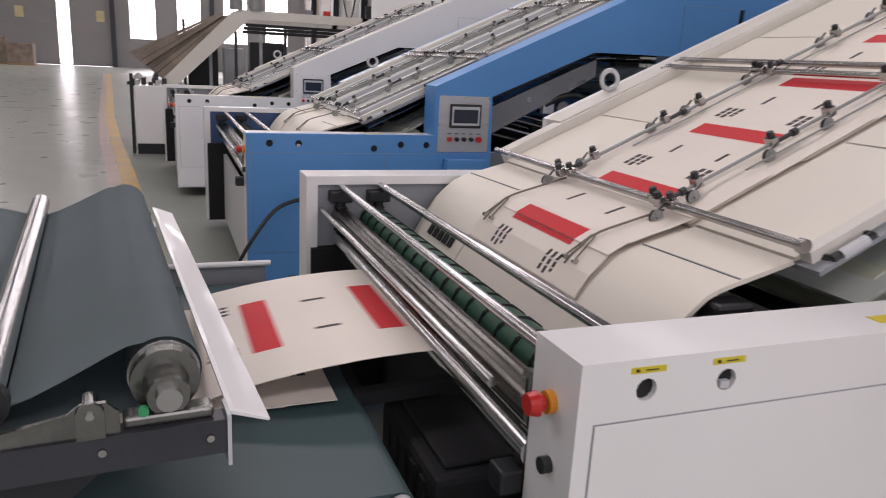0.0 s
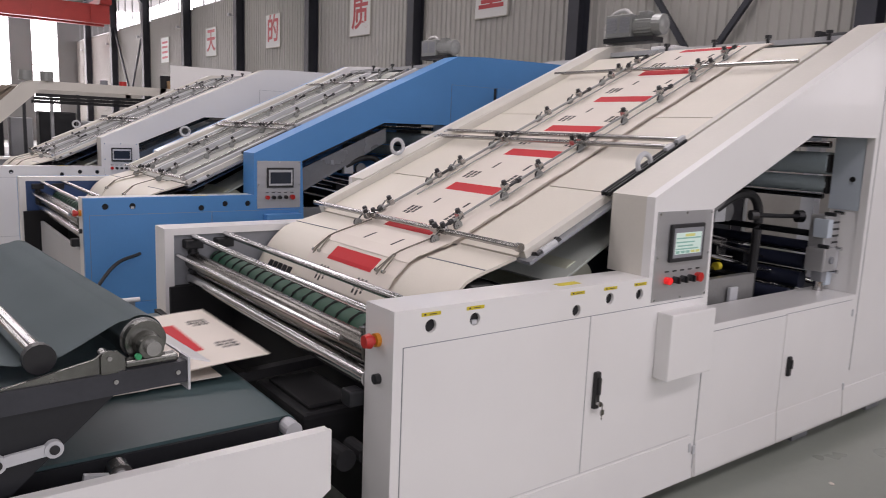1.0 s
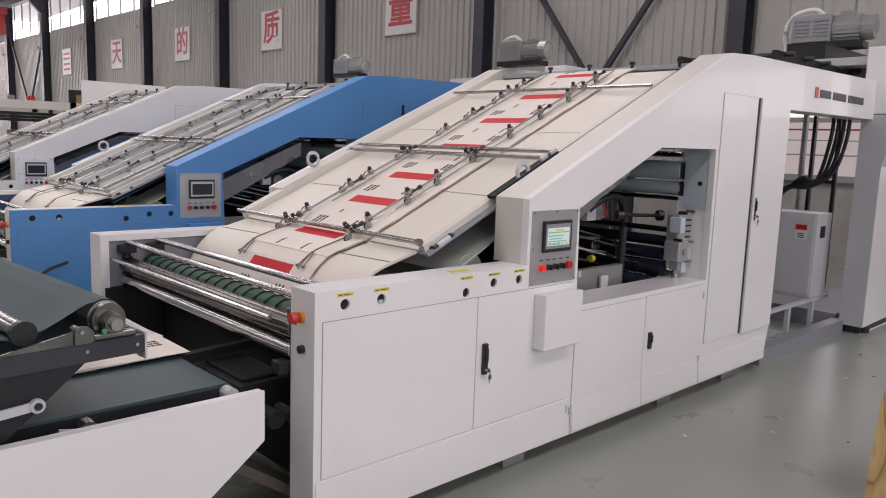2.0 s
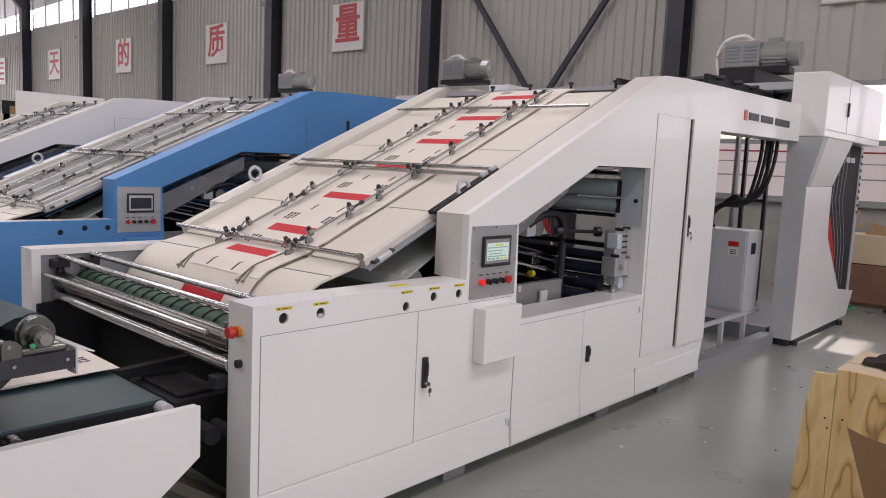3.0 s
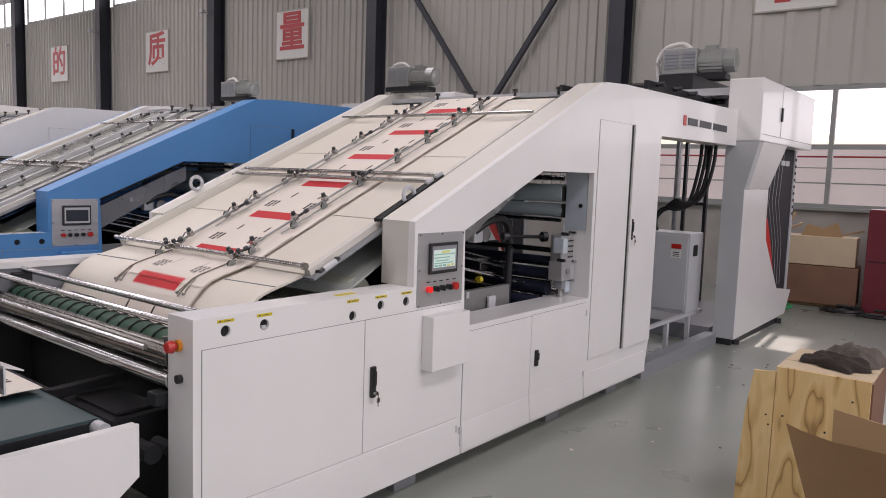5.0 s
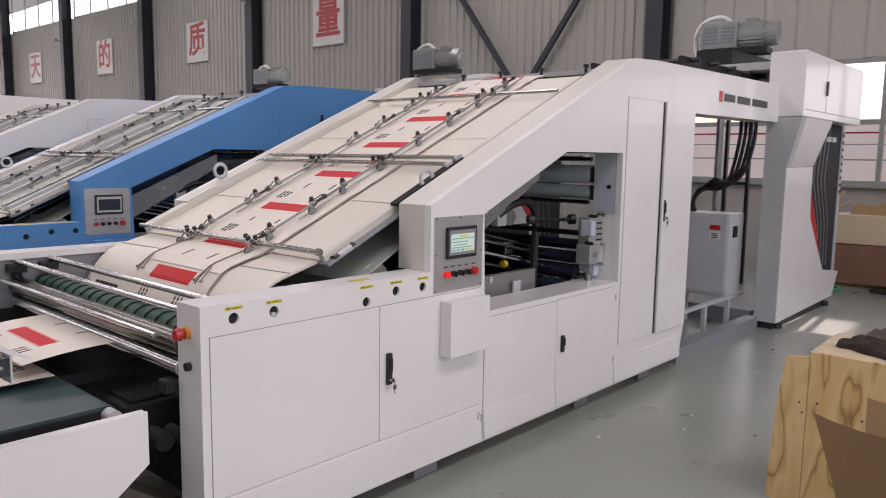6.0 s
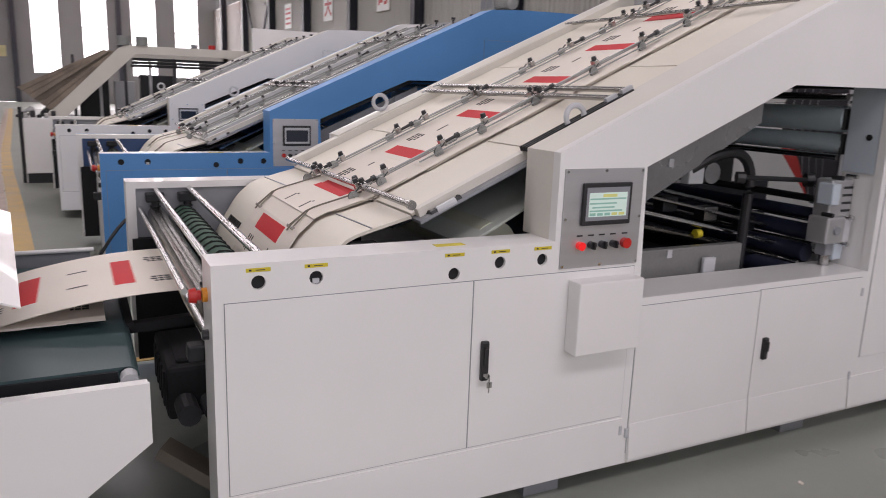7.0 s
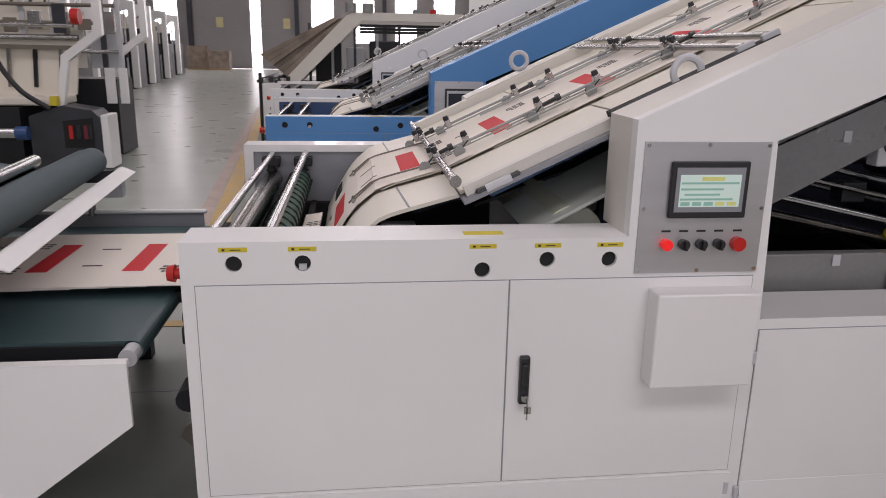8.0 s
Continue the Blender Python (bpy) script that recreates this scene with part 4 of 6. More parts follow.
    part("handle_grip", bm, LIGHTGREY, m)
    # cross bars above the sheets
    def bar(s, y0, y1, h, r, material=STEEL):
        bm = bmesh.new()
        rod(bm, on_deck(s, y0, h), on_deck(s, y1, h), r, 12)
        return part("cross_bar", bm, material, m, smooth=True)
    bar(0.005, 1.415, 3.30, 0.047, 0.014)
    bar(1.04, 1.40, 3.30, 0.05, 0.013)
    bar(1.13, 1.40, 3.30, 0.05, 0.013)
    bar(2.24, 1.38, 3.30, 0.045, 0.012)
    bm = bmesh.new()
    rod(bm, on_deck(0.005, 1.395, 0.047), on_deck(0.005, 1.417, 0.047), 0.020, 16)
    part("bar_end", bm, STEEL, m)
    for s in (1.04, 1.13):
        for yv in (1.39, 3.30):
            bm = bmesh.new()
            beam(bm, on_deck(s - 0.03, yv, 0.03), on_deck(s + 0.03, yv, 0.03), 0.02, 0.06)
            part("bar_bracket", bm, LIGHTGREY, m)
    # long guide rods with wheels, clamps and knobs, over both edges of the print
    rng = random.Random(7)
    for yg in (2.62, 1.98):
        bm = bmesh.new()
        pts = [on_deck(2.62, yg, 0.05), on_deck(0.0, yg, 0.05)]
        rod(bm, pts[0], pts[1], 0.006, 8)
        rod(bm, on_deck(2.62, yg - 0.05, 0.035), on_deck(0.3, yg - 0.05, 0.035), 0.004, 6)
        rod(bm, on_deck(2.62, yg + 0.035, 0.03), on_deck(0.0, yg + 0.035, 0.03), 0.0035, 6)
        part("guide_rod", bm, PLASTICGREY, m)
        bm = bmesh.new()
        spring = [(q[0] - 0.012, yg, q[1] + 0.02) for q in [curve_at(-0.04 * i)[0] for i in range(11)]]
        tube(bm, spring, 0.004, 6)
        part("leaf_guide", bm, TAUPE, m, smooth=True)
        q, ang = curve_at(-0.37)
        for dy in (-0.03, 0.03):
            bm = bmesh.new()
            rod(bm, (q[0] - 0.012, yg + dy - 0.006, q[1] + 0.012), (q[0] - 0.012, yg + dy + 0.006, q[1] + 0.012), 0.010, 10)
            part("guide_roller", bm, STEEL, m)
            bm = bmesh.new()
            qa = curve_at(-0.27)[0]
            tube(bm, [(qa[0] - 0.01, yg + dy * 0.3, qa[1] + 0.02), (q[0] - 0.012, yg + dy, q[1] + 0.016)], 0.003, 6)
            part("guide_finger", bm, TAUPE, m)
        for k, s in enumerate((-0.05, 0.13, 0.45, 0.68, 0.98, 1.42, 1.75, 2.05, 2.38)):
            s += rng.uniform(-0.04, 0.04)
            wy = yg + (0.05 if yg > 2.3 else -0.03)
            put("guide_wheel", WHEEL, m, deck_pose(s, wy, 0.004))
            put("clamp", CLAMP, m, deck_pose(s + 0.045, yg, -0.01))
            put("knob", KNOB, m, deck_pose(s + 0.045, yg, -0.012))
            if k % 2 == 0:
                bm = bmesh.new()
                rod(bm, on_deck(s + 0.05, yg - 0.012, 0.055), on_deck(s + 0.12, yg - 0.02, 0.06), 0.008, 8)
                rod(bm, on_deck(s + 0.115, yg - 0.02, 0.06), on_deck(s + 0.135, yg - 0.02, 0.06), 0.014, 8)
                part("clamp_screw", bm, BLACK, m)
        for s in (0.005, 1.04, 2.24):
            for dy in (-0.045, 0.045):
                put("clamp", CLAMP, m, deck_pose(s, yg + dy, -0.015))
                put("knob", KNOB, m, deck_pose(s, yg + dy, -0.012))
    # small foot latch at the lower corner of the deck
    bm = bmesh.new()
    box(bm, 1.80, 1.92, 1.40, 1.48, 1.06, 1.115, 0.012)
    part("latch", bm, BLACK, m)
    # pale glue drum and dark belts seen under the deck
    bm = bmesh.new()
    rod(bm, (2.47, 1.46, 1.06), (2.47, 3.2, 1.06), 0.105, 28)
    part("glue_drum", bm, GLUEDRUM, m, smooth=True)
    bm = bmesh.new()
    beam(bm, (2.30, 1.64, 1.075), (2.92, 1.64, 1.40), 0.46, 0.012)
    part("lower_deck", bm, PALEPLATE, m)
    bm = bmesh.new()
    beam(bm, (2.26, 2.30, 1.11), (2.98, 2.30, 1.46), 0.78, 0.012)
    part("lower_deck", bm, TRAYBLUE, m)
    bm = bmesh.new()
    beam(bm, (2.2, 2.55, 1.06), (3.1, 2.55, 1.40), 1.2, 0.012)
    part("lower_tray", bm, DARK, m)
    for k in range(4):
        bm = bmesh.new()
        beam(bm, (1.95, 1.98 + 0.14 * k, 1.04), (2.6, 1.98 + 0.14 * k, 1.26), 0.09, 0.02)
        part("belt", bm, NAVYBELT, m)
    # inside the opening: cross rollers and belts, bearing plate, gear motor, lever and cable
    # Navy-black plate added so the bottom of the opening stays dark.
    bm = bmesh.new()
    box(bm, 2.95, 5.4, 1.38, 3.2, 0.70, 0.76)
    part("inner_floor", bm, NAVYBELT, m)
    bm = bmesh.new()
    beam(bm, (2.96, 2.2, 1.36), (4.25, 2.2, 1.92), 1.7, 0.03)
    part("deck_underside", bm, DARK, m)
    bm = bmesh.new()
    box(bm, 4.505, 4.5145, Y0 + 0.05, 1.325, 1.362, 1.80)
    bp = part("bearing_plate", bm, PALEBLUE, m, "pale blue-grey bearing plate")
    bm = bmesh.new()
    rod(bm, (4.498, 1.20, 1.546), (4.506, 1.20, 1.546), 0.016, 12)
    part("plate_hole", bm, HOLE, bp)
    for px, pz, r, material in ((4.55, 1.63, 0.068, TEALROLL), (4.56, 1.50, 0.052, TEALROLL), (4.50, 1.43, 0.016, CHROME), (4.52, 1.745, 0.02, STEEL), (4.60, 1.83, 0.045, DARK),
                                (4.40, 1.13, 0.03, NAVYBELT), (4.42, 1.09, 0.010, CHROME), (4.38, 1.03, 0.045, NAVYBELT), (4.40, 0.965, 0.012, STEEL), (4.36, 0.92, 0.05, NAVYBELT), (4.30, 0.87, 0.012, CHROME), (4.22, 0.83, 0.05, NAVYBELT), (4.46, 1.20, 0.02, DARK)):
        bm = bmesh.new()
        rod(bm, (px, 1.36, pz), (px, 3.2, pz), r, 20)
        part("inner_roller", bm, material, m, smooth=True)
    for px, pz in ((4.55, 1.63), (4.56, 1.50)):
        bm = bmesh.new()
        box(bm, px - 0.05, px + 0.08, 1.345, 1.37, pz - 0.055, pz + 0.055, 0.01)
        part("bearing_block", bm, BLACK, m)
    for k in range(5):
        bm = bmesh.new()
        box(bm, 4.15 + 0.09 * k, 4.20 + 0.09 * k, 1.5, 3.15, 1.80 + 0.03 * k, 1.815 + 0.03 * k)
        part("upper_slat", bm, STEEL if k % 2 else DARK, m)
    for dz, r, yv, material in ((0.0, 0.013, 1.54, CHROME), (-0.075, 0.018, 1.58, OILROLL), (0.085, 0.010, 1.62, STEEL), (0.14, 0.014, 1.80, CHROME), (0.05, 0.012, 2.0, STEEL)):
        bm = bmesh.new()
        rod(bm, (2.97, yv, 1.24 + dz), (4.85, yv, 0.83 + dz), r, 12)
        part("belt_rail", bm, material, m, smooth=True)
    bm = bmesh.new()
    beam(bm, (2.97, 2.32, 1.17), (4.3, 2.32, 0.88), 1.35, 0.02)
    part("feed_belt", bm, NAVYBELT, m)
    for k in range(4):
        bm = bmesh.new()
        box(bm, 3.30 + 0.30 * k, 3.40 + 0.30 * k, 1.66, 1.74, 1.19 - 0.066 * k, 1.27 - 0.066 * k, 0.006)
        part("belt_clamp", bm, (LIGHTGREY, DARK, STEEL, DARK)[k], m)
    # Added navy plate that keeps the space behind the rods dark.
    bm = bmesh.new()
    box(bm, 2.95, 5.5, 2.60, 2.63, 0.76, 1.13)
    part("dark_backing", bm, NAVYBELT, m)
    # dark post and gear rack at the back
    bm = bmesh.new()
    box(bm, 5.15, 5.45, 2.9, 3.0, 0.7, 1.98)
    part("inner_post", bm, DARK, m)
    bm = bmesh.new()
    tube(bm, spline([(3.62, 1.52, 1.36), (3.76, 1.50, 1.43), (3.92, 1.49, 1.44), (4.0, 1.48, 1.34), (4.0, 1.48, 1.10), (3.99, 1.48, 0.76)], 6), 0.027, 10)
    part("inner_cable", bm, CABLE, m, smooth=True)
    bm = bmesh.new()
    rod(bm, (3.90, 1.46, 1.325), (4.42, 1.44, 1.30), 0.013, 10)
    part("inner_lever", bm, BLACK, m)
    for px, pz, r in ((3.90, 1.325, 0.03), (4.42, 1.30, 0.038)):
        bm = bmesh.new()
        rod(bm, (px - 0.018, 1.46, pz), (px + 0.018, 1.44, pz), r, 16)
        part("lever_boss", bm, BLACK, m)
    bm = bmesh.new()
    rod(bm, (3.82, 1.56, 1.335), (3.82, 1.60, 1.335), 0.055, 24)
    part("disc_guard", bm, LINING, m)
    bm = bmesh.new()
    box(bm, 3.60, 3.70, 1.50, 1.56, 1.29, 1.38, 0.006)
    part("sensor_box", bm, LIGHTGREY, m)
    bm = bmesh.new()
    box(bm, 2.96, 3.95, 1.43, 1.48, 0.765, 0.985, 0.006)
    part("inner_box", bm, GREYBOX, m)
    bm = bmesh.new()
    prism(bm, [(2.97, 1.03), (2.97, 1.26), (4.05, 1.74), (4.05, 1.60), (3.75, 1.44)], 1.49, 1.51)
    part("inner_chute", bm, LINING, m, "dull grey sloping chute plate")
    for px, pz in ((3.05, 1.25), (3.46, 1.40), (3.45, 0.96), (3.05, 0.96)):
        bm = bmesh.new()
        box(bm, px - 0.015, px + 0.015, 1.424 if pz < 1 else 1.484, 1.429 if pz < 1 else 1.489, pz - 0.02, pz + 0.02)
        part("clip_plate", bm, LIGHTGREY, m)
    bm = bmesh.new()
    box(bm, 3.66, 3.74, 1.40, 1.42, 0.82, 0.93, 0.004)
    part("socket", bm, LIGHTGREY, m)
    for px, pz in ((3.74, 1.02),):
        bm = bmesh.new()
        rod(bm, (px, 1.56, pz), (px + 0.035, 1.56, pz), 0.024, 16)
        part("yellow_cap", bm, YELLOW, m)
    bm = bmesh.new()
    box(bm, 4.33, 4.50, 1.24, 1.34, 1.13, 1.33, 0.012)
    gm = part("gear_motor", bm, GREYPLATE, m, "light grey gear motor")
    bm = bmesh.new()
    box(bm, 4.28, 4.42, 1.20, 1.32, 1.0, 1.14, 0.01)
    part("gear_head", bm, GREYPLATE, gm)
    for k, (x0_, x1_, z0_, z1_, mt_) in enumerate(((4.30, 4.36, 1.20, 1.31, PALEBLUE), (4.44, 4.495, 1.0, 1.12, LIGHTGREY), (4.34, 4.40, 0.93, 0.995, MIDGREY), (4.42, 4.49, 0.90, 0.985, PALEBLUE))):
        bm = bmesh.new()
        box(bm, x0_, x1_, 1.21 + 0.012 * k, 1.30, z0_, z1_, 0.006)
        part("valve_block", bm, mt_, gm)
    for px, pz in ((4.35, 1.34), (4.46, 1.345), (4.31, 1.15), (4.475, 1.13), (4.46, 0.99)):
        bm = bmesh.new()
        rod(bm, (px, 1.20, pz), (px, 1.26, pz), 0.012, 10)
        part("fitting", bm, CHROME if px > 4.4 else BLACK, gm)
    bm = bmesh.new()
    rod(bm, (4.35, 1.188, 1.07), (4.35, 1.20, 1.07), 0.022, 14)
    part("shaft_cap", bm, MIDGREY, gm)
    for k in range(4):
        bm = bmesh.new()
        box(bm, 4.42, 4.49, 1.236, 1.241, 1.16 + 0.04 * k, 1.172 + 0.04 * k)
        part("cooling_slot", bm, BLACK, gm)
    bm = bmesh.new()
    rod(bm, (4.40, 1.28, 0.87), (4.40, 1.28, 1.0), 0.028, 12)
    part("motor_stand", bm, STEEL, gm)
    # top: deck end bars, motor
    bm = bmesh.new()
    box(bm, 4.62, 9.4 if lit else 7.7, 1.34, 3.24, 2.37, 2.405)
    part("transfer_deck", bm, LIGHTGREY, m)
    if coat is WHITE and lit:
        motor(m, 4.72, 3.1, 2.54, 0.98)
    elif coat is BLUE:
        motor(m, 5.85, 3.12, 2.70, 1.1)
    for k in range(4):
        bm = bmesh.new()
        rod(bm, (4.62, 1.5 + 0.4 * k, 2.38), (4.62, 1.5 + 0.4 * k, 2.42), 0.012, 8)
        rod(bm, (4.62, 1.5 + 0.4 * k, 2.42), (4.62, 1.5 + 0.4 * k, 2.44), 0.022, 8)
        part("top_screw", bm, BLACK, m)
    return m


# path of the sheets: along the deck, round the apron, then through the press
NIP = (1.205, 0.975)


def curve_at(u):
    """Place (x, z) and tangent angle at u: metres up the deck from its lower rod; negative on the curved apron."""
    if u >= 0:
        return (2.06 + u * CA, 1.215 + u * SA), math.atan(SL)
    a, x, z, left = math.atan(SL), 2.06, 1.215, -u
    a = 0.27
    while left > 1e-9:
        d = min(0.02, left)
        walked = -u - left
        x, z = x - d * math.cos(a), z - d * math.sin(a)
        rate = 0.0 if walked < 0.18 else (3.0 if walked < 0.42 else 0.6)
        a = min(a + rate * d, 1.35)
        left -= d
    return (x, z), a


main = laminator("large white sheet laminating machine with sloping feed deck", WHITE, WHITE, 0.0, 0.0)
blue = laminator("blue sheet laminating machine standing behind the white one", BLUE, WHITE, -0.2, 3.88, lit=False, far_x=-0.15)
third = laminator("white laminating machine further down the row", WHITE, WHITE, -0.57, 7.72, lit=False, far_x=-0.12)

# ---- delivery conveyor in front of the press ----
cv = thing("delivery_conveyor", "low belt conveyor with white side guards catching printed sheets", "conveyor")
bm = bmesh.new()
box(bm, -3.4, 0.985, 1.40, 3.02, 0.715, 0.735)
rod(bm, (0.985, 1.40, 0.70), (0.985, 3.02, 0.70), 0.035, 20)
box(bm, -3.4, 0.985, 1.40, 3.02, 0.665, 0.68)
part("belt", bm, BELT, cv)
bm = bmesh.new()
rod(bm, (0.985, 1.335, 0.70), (0.985, 1.40, 0.70), 0.03, 16)
part("roller_end", bm, LIGHTGREY, cv, "bright roller end")
guard = [(-3.4, 0.757), (1.035, 0.757), (1.035, 0.55), (0.73, 0.32), (-3.4, 0.32)]
bm = bmesh.new()
prism(bm, guard, 1.163, 1.178)
box(bm, -3.4, 1.03, 1.178, 1.205, 0.742, 0.757)
part("side_guard", bm, WHITE, cv, "white steel side guard with a cut-off corner")
bm = bmesh.new()
prism(bm, [(-3.4, 0.80), (0.90, 0.80), (0.90, 0.60), (0.7, 0.4), (-3.4, 0.4)], 3.06, 3.075)
part("side_guard", bm, MIDGREY, cv)
bm = bmesh.new()
rod(bm, (0.0, 3.05, 0.81), (0.92, 3.05, 0.81), 0.012, 12)
part("rail", bm, WHITE, cv)
bm = bmesh.new()
rod(bm, (0.33, 3.05, 0.79), (0.33, 3.05, 0.845), 0.02, 10)
part("rail_clamp", bm, STEEL, cv)
bm = bmesh.new()
box(bm, -3.4, 0.95, 1.21, 1.39, 0.55, 0.665)
box(bm, -3.4, 0.95, 1.385, 1.398, 0.60, 0.725)
part("channel", bm, DARK, cv)
for px in (0.42, -0.4):
    bm = bmesh.new()
    rod(bm, (px, 1.30, 0.70), (px, 1.36, 0.70), 0.034, 16)
    part("pulley", bm, STEEL, cv)
    bm = bmesh.new()
    rod(bm, (px, 1.285, 0.70), (px, 1.30, 0.70), 0.018, 12)
    beam(bm, (px - 0.10, 1.31, 0.715), (px - 0.03, 1.31, 0.70), 0.02, 0.02)
    part("pulley_hub", bm, LIGHTGREY, cv)
for lx in (0.55, -1.2, -3.0):
    for ly in (1.24, 2.98):
        bm = bmesh.new()
        box(bm, lx - 0.04, lx + 0.04, ly - 0.03, ly + 0.05, 0, 0.56)
        part("leg", bm, DARK, cv)


# ---- upper pressing belt over the conveyor ----
ub = thing("pressing_belt_unit", "black framed unit with grey felt belt over a steel drum", "belt unit", Matrix.Translation((0.51, 1.30, 0)) @ pose(0, 0, 0, 0, 0, 4.5) @ Matrix.Translation((-0.51, -1.30, 0)))
BY0, BY1 = 1.37, 3.02
bm = bmesh.new()
box(bm, -3.2, 0.605, 1.265, 1.31, 0.965, 1.03)
part("side_beam", bm, BEAMGREY, ub, "black painted side beam")
bm = bmesh.new()
box(bm, -3.2, 0.60, 3.06, 3.10, 0.965, 1.03)
part("side_beam", bm, BEAMGREY, ub)
bm = bmesh.new()
box(bm, 0.605, 0.612, 1.26, 1.33, 0.94, 1.04)
part("end_plate", bm, LIGHTGREY, ub)
bm = bmesh.new()
rod(bm, (0.51, BY0, 1.088), (0.51, BY1, 1.088), 0.064, 28)
part("drum", bm, STEEL, ub, smooth=True)
bm = bmesh.new()
rod(bm, (0.51, 1.335, 1.088), (0.51, BY0 - 0.001, 1.088), 0.06, 24)
part("drum_cap", bm, DARKSTEEL, ub)
bm = bmesh.new()
rod(bm, (0.51, 1.285, 1.08), (0.51, 1.335, 1.08), 0.036, 20, 0.042)
box(bm, 0.435, 0.585, 1.28, 1.325, 1.03, 1.052, 0.006)
part("bearing", bm, DARKSTEEL, ub)
bm = bmesh.new()
rod(bm, (0.51, 1.268, 1.08), (0.51, 1.285, 1.08), 0.022, 14)
part("shaft", bm, STEEL, ub)
bm = bmesh.new()
rod(bm, (0.468, 1.272, 1.062), (0.468, 1.285, 1.062), 0.009, 10)
part("grease_cap", bm, GREENPART, ub)
# felt belt wraps the drum and dips under the chrome roller
path = [(-1.6, 1.26), (-0.5, 1.20), (0.0, 1.10), (0.12, 1.075), (0.17, 1.06), (0.21, 1.053), (0.25, 1.053), (0.29, 1.066), (0.35, 1.094), (0.42, 1.13), (0.45, 1.144)]
path += [(0.51 + 0.068 * math.cos(radians(a)), 1.088 + 0.068 * math.sin(radians(a))) for a in range(118, -95, -6)]
path += [(0.30, 1.005), (-0.5, 1.0), (-1.6, 1.0)]
bm = bmesh.new()
rows = [[bm.verts.new((px, BY0 + 0.01, pz)), bm.verts.new((px, BY1 - 0.01, pz))] for px, pz in path]
for a, b in zip(rows, rows[1:]):
    bm.faces.new((a[0], a[1], b[1], b[0]))
bmesh.ops.solidify(bm, geom=bm.faces[:], thickness=0.005)
part("felt_belt", bm, FELT, ub, "grey-green felt belt", smooth=True)
bm = bmesh.new()
rod(bm, (0.225, 1.345, 1.088), (0.225, 3.05, 1.088), 0.03, 20)
part("chrome_roller", bm, CHROME, ub, smooth=True)
bm = bmesh.new()
rod(bm, (0.225, 1.32, 1.085), (0.225, 1.35, 1.085), 0.042, 16)
part("roller_collar", bm, BLACK, ub)
bm = bmesh.new()
prism(bm, [(0.10, 1.031), (0.43, 1.031), (0.43, 1.07), (0.41, 1.09), (0.37, 1.09), (0.35, 1.075)], 1.272, 1.282)
part("gusset", bm, DARKSTEEL, ub)
bm = bmesh.new()
prism(bm, [(0.363, 1.031), (0.407, 1.031), (0.407, 1.078), (0.401, 1.090), (0.392, 1.096), (0.378, 1.096), (0.369, 1.090), (0.363, 1.078)], 1.262, 1.270)
part("bracket", bm, DARKSTEEL, ub)
bm = bmesh.new()
rod(bm, (0.385, 1.27, 1.075), (0.385, 1.33, 1.075), 0.014, 14)
part("bracket_pin", bm, STEEL, ub)
for px, pz in ((0.385, 1.075), (0.40, 1.005), (0.575, 1.0), (0.10, 1.0), (-0.2, 1.0)):
    bm = bmesh.new()
    rod(bm, (px, 1.257, pz), (px, 1.27, pz), 0.007, 8)
    part("bolt", bm, STEEL, ub)
# white sheet stop along the front edge
bm = bmesh.new()
prism(bm, [(0.612, 1.030), (0.684, 1.004), (0.686, 1.008), (0.622, 1.034), (0.612, 1.036)], 1.285, 3.15)
part("front_stop", bm, WHITE, ub, "white painted angled stop plate")
bm = bmesh.new()
box(bm, 0.50, 0.62, 3.08, 3.18, 0.88, 0.97)
part("stop_block", bm, LIGHTGREY, ub)
# black link plates hanging below the beam
bm = bmesh.new()
prism(bm, [(0.40, 0.964), (-2.6, 0.964), (-2.6, 0.66), (-0.1, 0.66), (0.13, 0.74)], 1.275, 1.295)
part("side_plate", bm, DARK, ub)
for a, b in (((0.12, 0.845), (0.235, 0.852)), ((-0.06, 0.825), (0.10, 0.843))):
    bm = bmesh.new()
    beam(bm, (a[0], 1.262, a[1]), (b[0], 1.262, b[1]), 0.012, 0.03)
    rod(bm, (b[0], 1.25, b[1]), (b[0], 1.27, b[1]), 0.024, 14)
    part("link", bm, LIGHTGREY, ub)
    bm = bmesh.new()
    rod(bm, (b[0], 1.245, b[1]), (b[0], 1.25, b[1]), 0.013, 12)
    part("link_pin", bm, BLACK, ub)
for lx in (-1.0, -2.9):
    for ly in (1.27, 3.07):
        bm = bmesh.new()
        box(bm, lx - 0.05, lx + 0.05, ly - 0.03, ly + 0.03, 0.0, 0.97)
        part("post", bm, DARK, ub)

